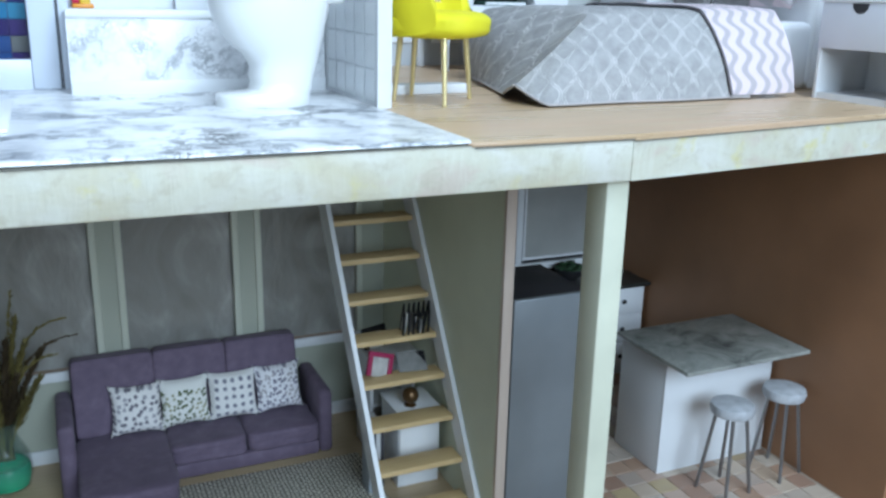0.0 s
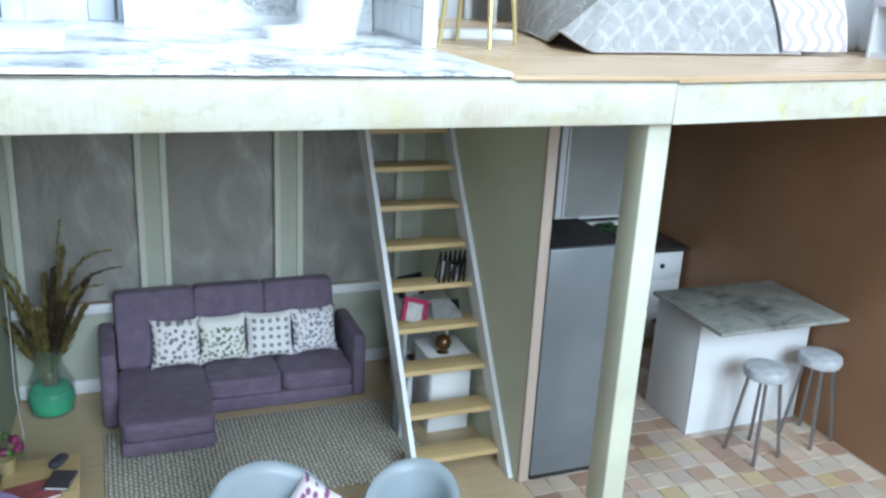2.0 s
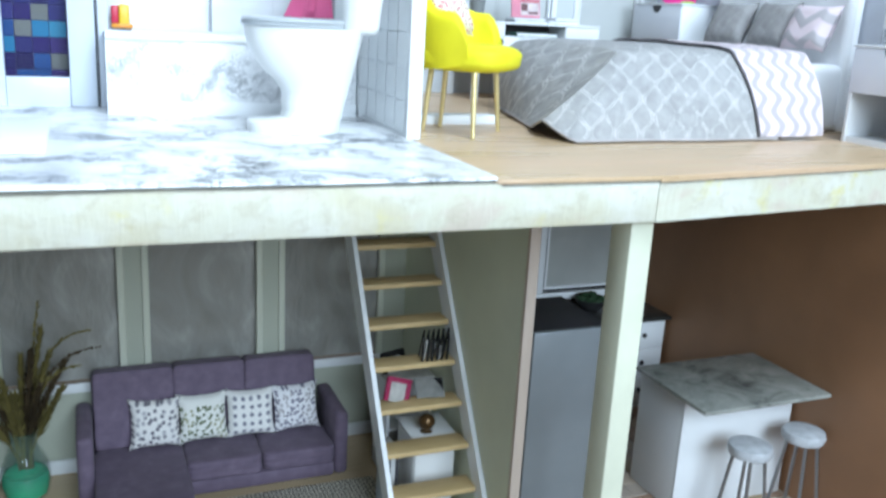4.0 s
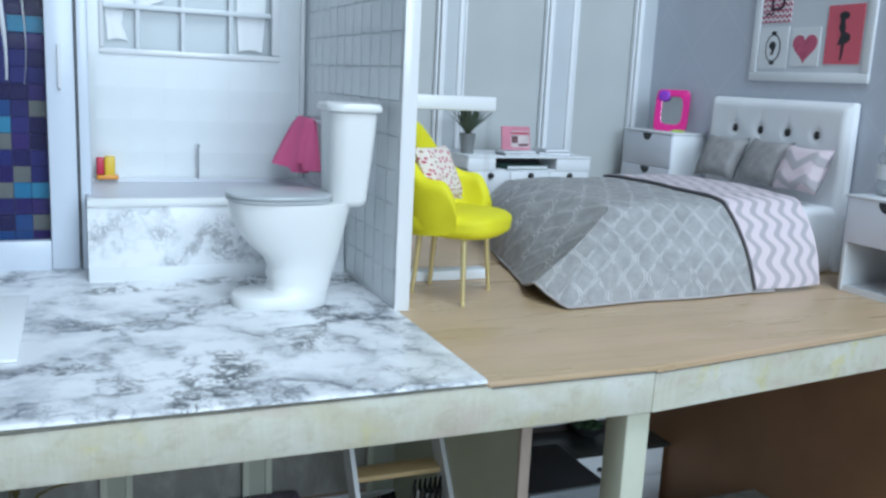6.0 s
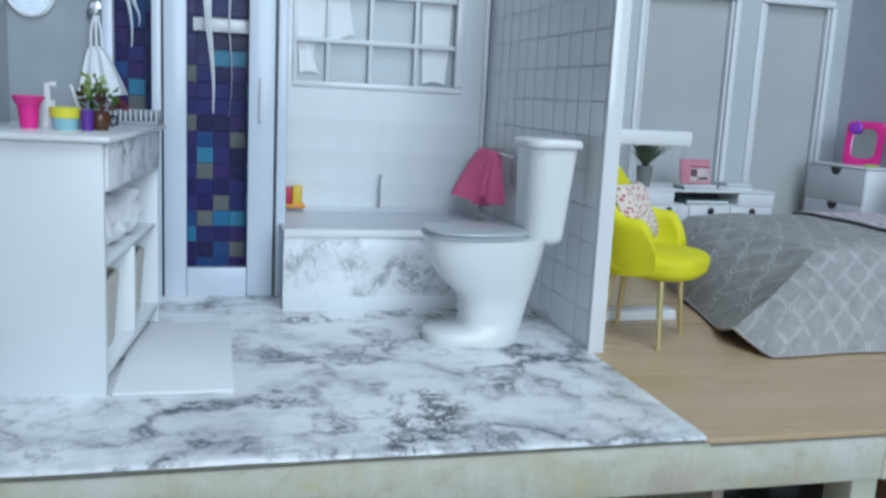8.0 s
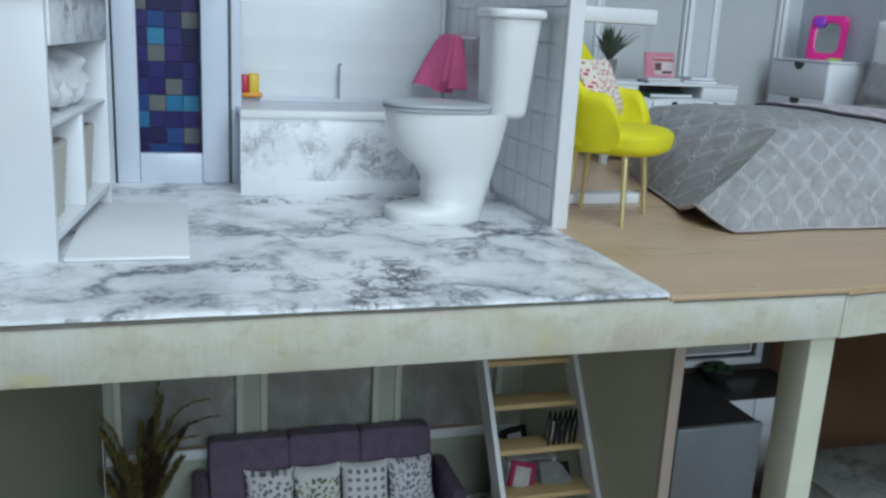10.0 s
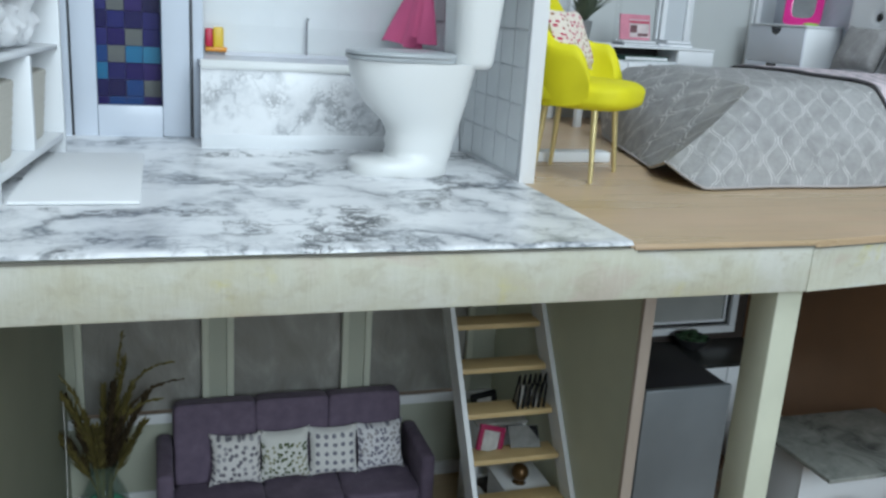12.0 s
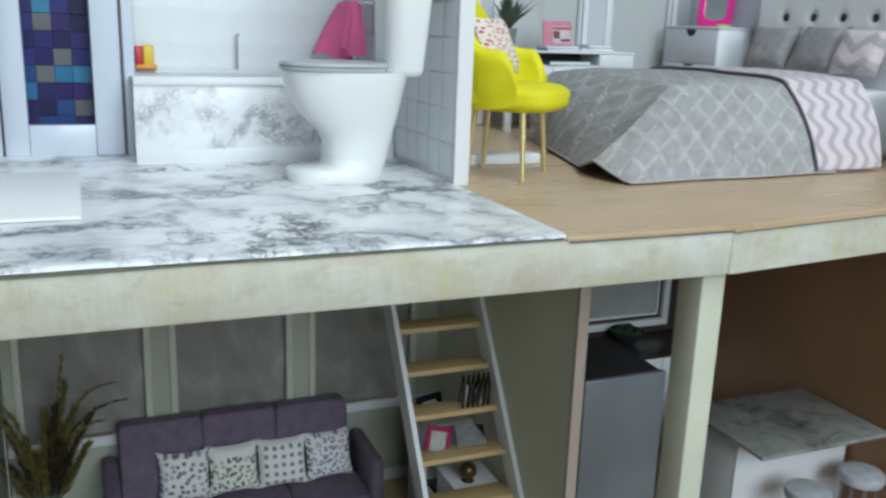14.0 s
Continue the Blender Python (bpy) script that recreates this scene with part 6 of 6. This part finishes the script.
def tread_ornaments():
    def small_frame(f, w, h, b, border, turn):
        """A picture in a thick border, leaning back."""
        lean = Matrix.Rotation(radians(-14), 4, "X") @ Matrix.Rotation(radians(turn), 4, "Y")
        for x0, x1, z0, z1 in ((-w, -w + b, 0.0, h - b), (w - b, w, 0.0, h - b), (-w, w, h - b + 0.0005, h)):
            m = Mesh()
            m.T = lean
            m.box(x0, x1, -0.014, 0.012, z0, z1, 0.004)
            part("border", m, border, f)
        m = Mesh()
        m.T = lean
        m.box(-w + b, w - b, 0.0, 0.008, 0.0, h - b)
        part("picture", m, photo_paper, f, "pale faded picture")
    small_frame(thing("photo_stand", 0.575, 2.8, 0.88, "black photo frame with a pale picture on the shelf unit", "photo frame", 10), 0.11, 0.18, 0.045, matte_black, -4)
    small_frame(on_tread(3, "photo_stand", 0.36, 0.03, "dark red photo frame with a white picture on a tread", "photo frame", 16), 0.11, 0.18, 0.036, plain("wine_plastic", (0.33, 0.015, 0.08), 0.6), 20)
    k = on_tread(4, "magazine_rack", 0.69, 0.0, "black wire rack holding pale magazines", "rack")
    for q in range(6):
        x = -0.1 + q * 0.04
        part("wire", Mesh().tube([(x, -0.06, 0), (x + 0.012, -0.05, 0.16), (x + 0.045, 0.04, 0.21), (x + 0.02, 0.06, 0)], 0.009, 6), matte_black, k)
    for q in range(3):
        m = Mesh()
        m.T = Matrix.Rotation(radians(9 + 4 * q), 4, "Y")
        m.box(-0.085 + q * 0.06, -0.077 + q * 0.06, -0.045, 0.05, 0.0, 0.15 - 0.02 * q, 0.002)
        part("magazine", m, photo_paper, k, "curled pale magazine")
    b = on_tread(3, "leaning_folder", 0.63, 0.02, "grey card folder with a black corner leaning on a tread", "folder", -8)
    m = Mesh()
    m.T = Matrix.Rotation(radians(-48), 4, "X")
    m.box(-0.1, 0.12, -0.006, 0.006, 0.006, 0.17, 0.003)
    part("cover", m, plain("grey_card", (0.22, 0.22, 0.21), 0.6, var=0.3, big=14), b)
    m = Mesh()
    m.T = Matrix.Rotation(radians(-48), 4, "X")
    m.loft([[(0.05, y, 0.165), (0.118, y, 0.165), (0.118, y, 0.06)] for y in (-0.0085, -0.0065)])
    part("corner", m, matte_black, b, "black corner")


def under_ladder_cabinet():
    c = thing("low_cabinet", 0.46, 2.09, 0, "small white cabinet standing under the ladder", "cabinet")
    part("body", Mesh().box(0.04, 0.375, 0.02, 0.38, 0.0, 0.615, 0.005), white_paint, c)
    part("top", Mesh().box(0.028, 0.383, -0.01, 0.39, 0.616, 0.638, 0.005), white_gloss, c)
    part("door", Mesh().box(0.046, 0.369, 0.0, 0.019, 0.1, 0.6, 0.005), white_gloss, c)
    g = thing("bronze_globe", 0.63, 2.2, 0.638, "small bronze ball ornament on the cabinet", "ornament")
    part("ball", Mesh().soft((0, 0, 0.08), (0.13, 0.13, 0.13), 2, 6), plain("bronze", (0.12, 0.07, 0.03), 0.3, 0.7), g)
    part("foot", Mesh().lathe([(0.05, 0), (0.035, 0.008), (0.025, 0.02)], n=14), plain("bronze_foot", (0.12, 0.07, 0.03), 0.3, 0.7), g)
    for k, (x, t, h, col) in enumerate(((0.255, 0.045, 0.6, (0.4, 0.45, 0.5)), (0.302, 0.02, 0.54, (0.03, 0.03, 0.045)), (0.33, 0.04, 0.58, (0.62, 0.63, 0.64)), (0.38, 0.03, 0.5, (0.05, 0.05, 0.06)))):
        o = thing("upright_book", x, 2.08 + 0.03 * k, 0, "tall slim board standing beside the cabinet", "book", 0, "books under the ladder")
        part("cover", Mesh().box(0, t, 0, 0.16, 0, h, 0.004), plain("spine%d" % k, col, 0.5), o)
    s = thing("low_shelf_unit", 0.47, 2.66, 0, "pale grey shelf unit behind the ladder", "shelf")
    part("top", Mesh().box(-0.01, 0.4, -0.01, 0.36, 0.855, 0.88, 0.005), photo_paper, s)
    for x in (0.0, 0.365):
        part("side_panel", Mesh().box(x, x + 0.025, 0.0, 0.35, 0, 0.854, 0.004), white_paint, s)
    part("back_panel", Mesh().box(0.026, 0.364, 0.33, 0.35, 0.05, 0.854), photo_paper, s)
    part("shelf", Mesh().box(0.026, 0.364, 0.005, 0.329, 0.42, 0.445, 0.004), white_paint, s)


under_ladder_cabinet()
tread_ornaments()


def low_table():
    t = thing("low_table", -2.23, 1.6, 0, "pale wooden low table holding magazines", "coffee table")
    part("tabletop", Mesh().box(-0.22, 0.24, -0.24, 0.48, 0.22, 0.255, 0.008), pine, t)
    for x in (-0.2, 0.19):
        for y in (-0.22, 0.42):
            part("leg", Mesh().box(x, x + 0.035, y, y + 0.035, 0, 0.219, 0.004), pine, t)
    book("magazine", -2.26, 1.66, 0.255, 0.3, 0.22, 0.018, (0.34, 0.09, 0.1), "dark red magazine on the low table", 14)
    book("magazine", -2.1, 1.73, 0.274, 0.15, 0.2, 0.018, (0.06, 0.055, 0.06), "black magazine overlapping another on the table", -18)
    r = thing("remote_control", -2.12, 1.98, 0.255, "dark grey remote control", "remote", rz=60)
    part("body", Mesh().soft((0, 0, 0.022), (0.16, 0.07, 0.045), 4, 5), plain("slate_plastic", (0.05, 0.05, 0.07), 0.4), r)
    v = cup("bud_vase", -2.42, 1.97, 0.255, 0.05, 0.055, 0.1, plain("brass_cup", (0.55, 0.45, 0.24), 0.3, 0.4), "small brass cup with flowers", "vase")
    rnd = random.Random(9)
    m, g = Mesh(), Mesh()
    for k in range(16):
        p = (rnd.uniform(-0.11, 0.11), rnd.uniform(-0.09, 0.09), rnd.uniform(0.13, 0.27))
        (m if k % 3 else g).soft(p, (0.06, 0.06, 0.05), 2, 3, 0.35, k)
    part("bloom", m, plain("magenta_petal", (0.2, 0.025, 0.09), 0.6, var=0.3, big=9), v)
    part("leaf", g, leaf_green, v)


low_table()


def tub_chair(x, y, rz, label, high, cover, group="pale blue armchairs", dome=1.6, wide=1.0):
    c = thing("tub_chair", x, y, 0, label, "armchair", rz, group)
    part("seat", Mesh().soft((0, 0, 0.34), (0.5, 0.5 * wide, 0.14), 3, 8), cover, c)
    rings = []
    for i in range(29):
        a = radians(40 + 280 * i / 28)
        top = 0.4 + (high - 0.4) * max(0.0, math.cos(dome * abs(i - 14) / 14))
        sec = [(0.3, 0.3), (0.33, top), (0.315, top + 0.02), (0.28, top + 0.015), (0.25, top - 0.03), (0.24, 0.3)]
        rings.append([(r * math.cos(a), r * wide * math.sin(a), z) for r, z in sec])
    part("shell", Mesh().loft(rings), cover, c, sharp=60)
    for k in range(4):
        a = radians(45 + 90 * k)
        part("leg", Mesh().tube([(0.17 * math.cos(a), 0.17 * math.sin(a), 0.3), (0.24 * math.cos(a), 0.24 * math.sin(a), 0)], 0.018, 8), pine, c)
    return c


tub_chair(-0.97, 0.58, -72, "pale blue moulded armchair holding a flowered pillow", 0.71, blue_shell, "pale blue armchairs", 1.7, 1.15)
tub_chair(-0.18, 0.56, -125, "pale blue moulded armchair beside the ladder", 0.6, blue_shell, "pale blue armchairs", 1.5, 0.85)
tub_chair(-2.48, 0.96, -80, "plum fabric armchair by the low table", 0.54, plum_cloth, "")
cushion("armchair_pillow", -0.84, 0.6, 0.42, 0.3, dotted_cloth("pillow_rose_print", (0.66, 0.6, 0.62), (0.25, 0.08, 0.2), 22, 0.42, (0.1, 0.1, 0.1)), "cream pillow with pink roses on the armchair", -38, -16, 0.13, turn=32)

w = thing("power_cord", -2.455, 2.9, 0, "thin white cord running down the side wall", "cord")
part("cord", Mesh().tube([(0.005, 0.2, 1.1), (0.012, 0.15, 0.7), (0.02, 0.02, 0.35), (0.06, -0.12, 0.02), (0.1, -0.4, 0.012)], 0.004, 8), photo_paper, w)


# on the kitchen worktop
def salad_bowl(x, y):
    b = thing("salad_bowl", x, y, 0.966, "dark bowl heaped with green leaves on the worktop", "bowl")
    part("bowl", Mesh().lathe([(0.07, 0), (0.15, 0.08), (0.165, 0.12), (0.155, 0.12), (0.14, 0.085), (0.06, 0.02)], n=24), dark_plastic, b)
    rnd = random.Random(31)
    m = Mesh()
    for k in range(26):
        a, r = rnd.uniform(0, 6.28), 0.13 * rnd.random() ** 0.5
        m.soft((r * math.cos(a), r * math.sin(a), 0.11 + 0.07 * rnd.random() * (1 - r / 0.16)), (0.08, 0.06, 0.03), 2, 3, 0.4, k)
    part("leaf", m, plain("dark_salad_green", (0.03, 0.075, 0.03), 0.55, var=0.3, big=8), b, "heap of green leaves")


salad_bowl(2.9, 3.6)

# ---- pieces of floors and walls ----
tile_me = Mesh().box(-0.086, 0.086, -0.086, 0.086, -0.02, 0.0, 0.005, 1).data("floor_tile", floor_tiles)
floor_k = bpy.data.objects["floor_kitchen"]
for i in range(16):
    for j in range(19):
        x, y = 1.015 + i * 0.178, 0.12 + j * 0.178
        if x < XR - 0.05 and y < 3.4:
            t = new("tile", tile_me)
            t.parent = floor_k
            t.location = Vector((x, y, random.uniform(-0.0015, 0.0015))) * S
wall_b = bpy.data.objects["wall_bath_bedroom"]
part("grout", Mesh().box(-0.0105, -0.0082, 1.2, 3.31, U + 0.03, TOP - 0.002), grout_grey, wall_b, "grey grout bed")
wt = Mesh().box(-0.003, 0.0, -0.0848, 0.0848, -0.0878, 0.0878, 0.0015, 1).data("wall_tile", grey_tile_face)
for i in range(11):
    for j in range(12):
        t = new("tile", wt)
        t.parent = wall_b
        t.location = Vector((-0.0108, 1.295 + i * 0.178, U + 0.125 + j * 0.184)) * S
back_b = bpy.data.objects["wall_bath_back"]
bt = Mesh().box(-0.1128, 0.1128, -0.002, 0.0, -0.1128, 0.1128, 0.0003, 1).data("back_tile", grey_tile_face)
for i in range(6):
    for j in range(5):
        t = new("tile", bt)
        t.parent = back_b
        t.location = Vector((-1.4 + i * 0.226 + 0.05, YBATH - 0.001, U + 0.32 + j * 0.226)) * S
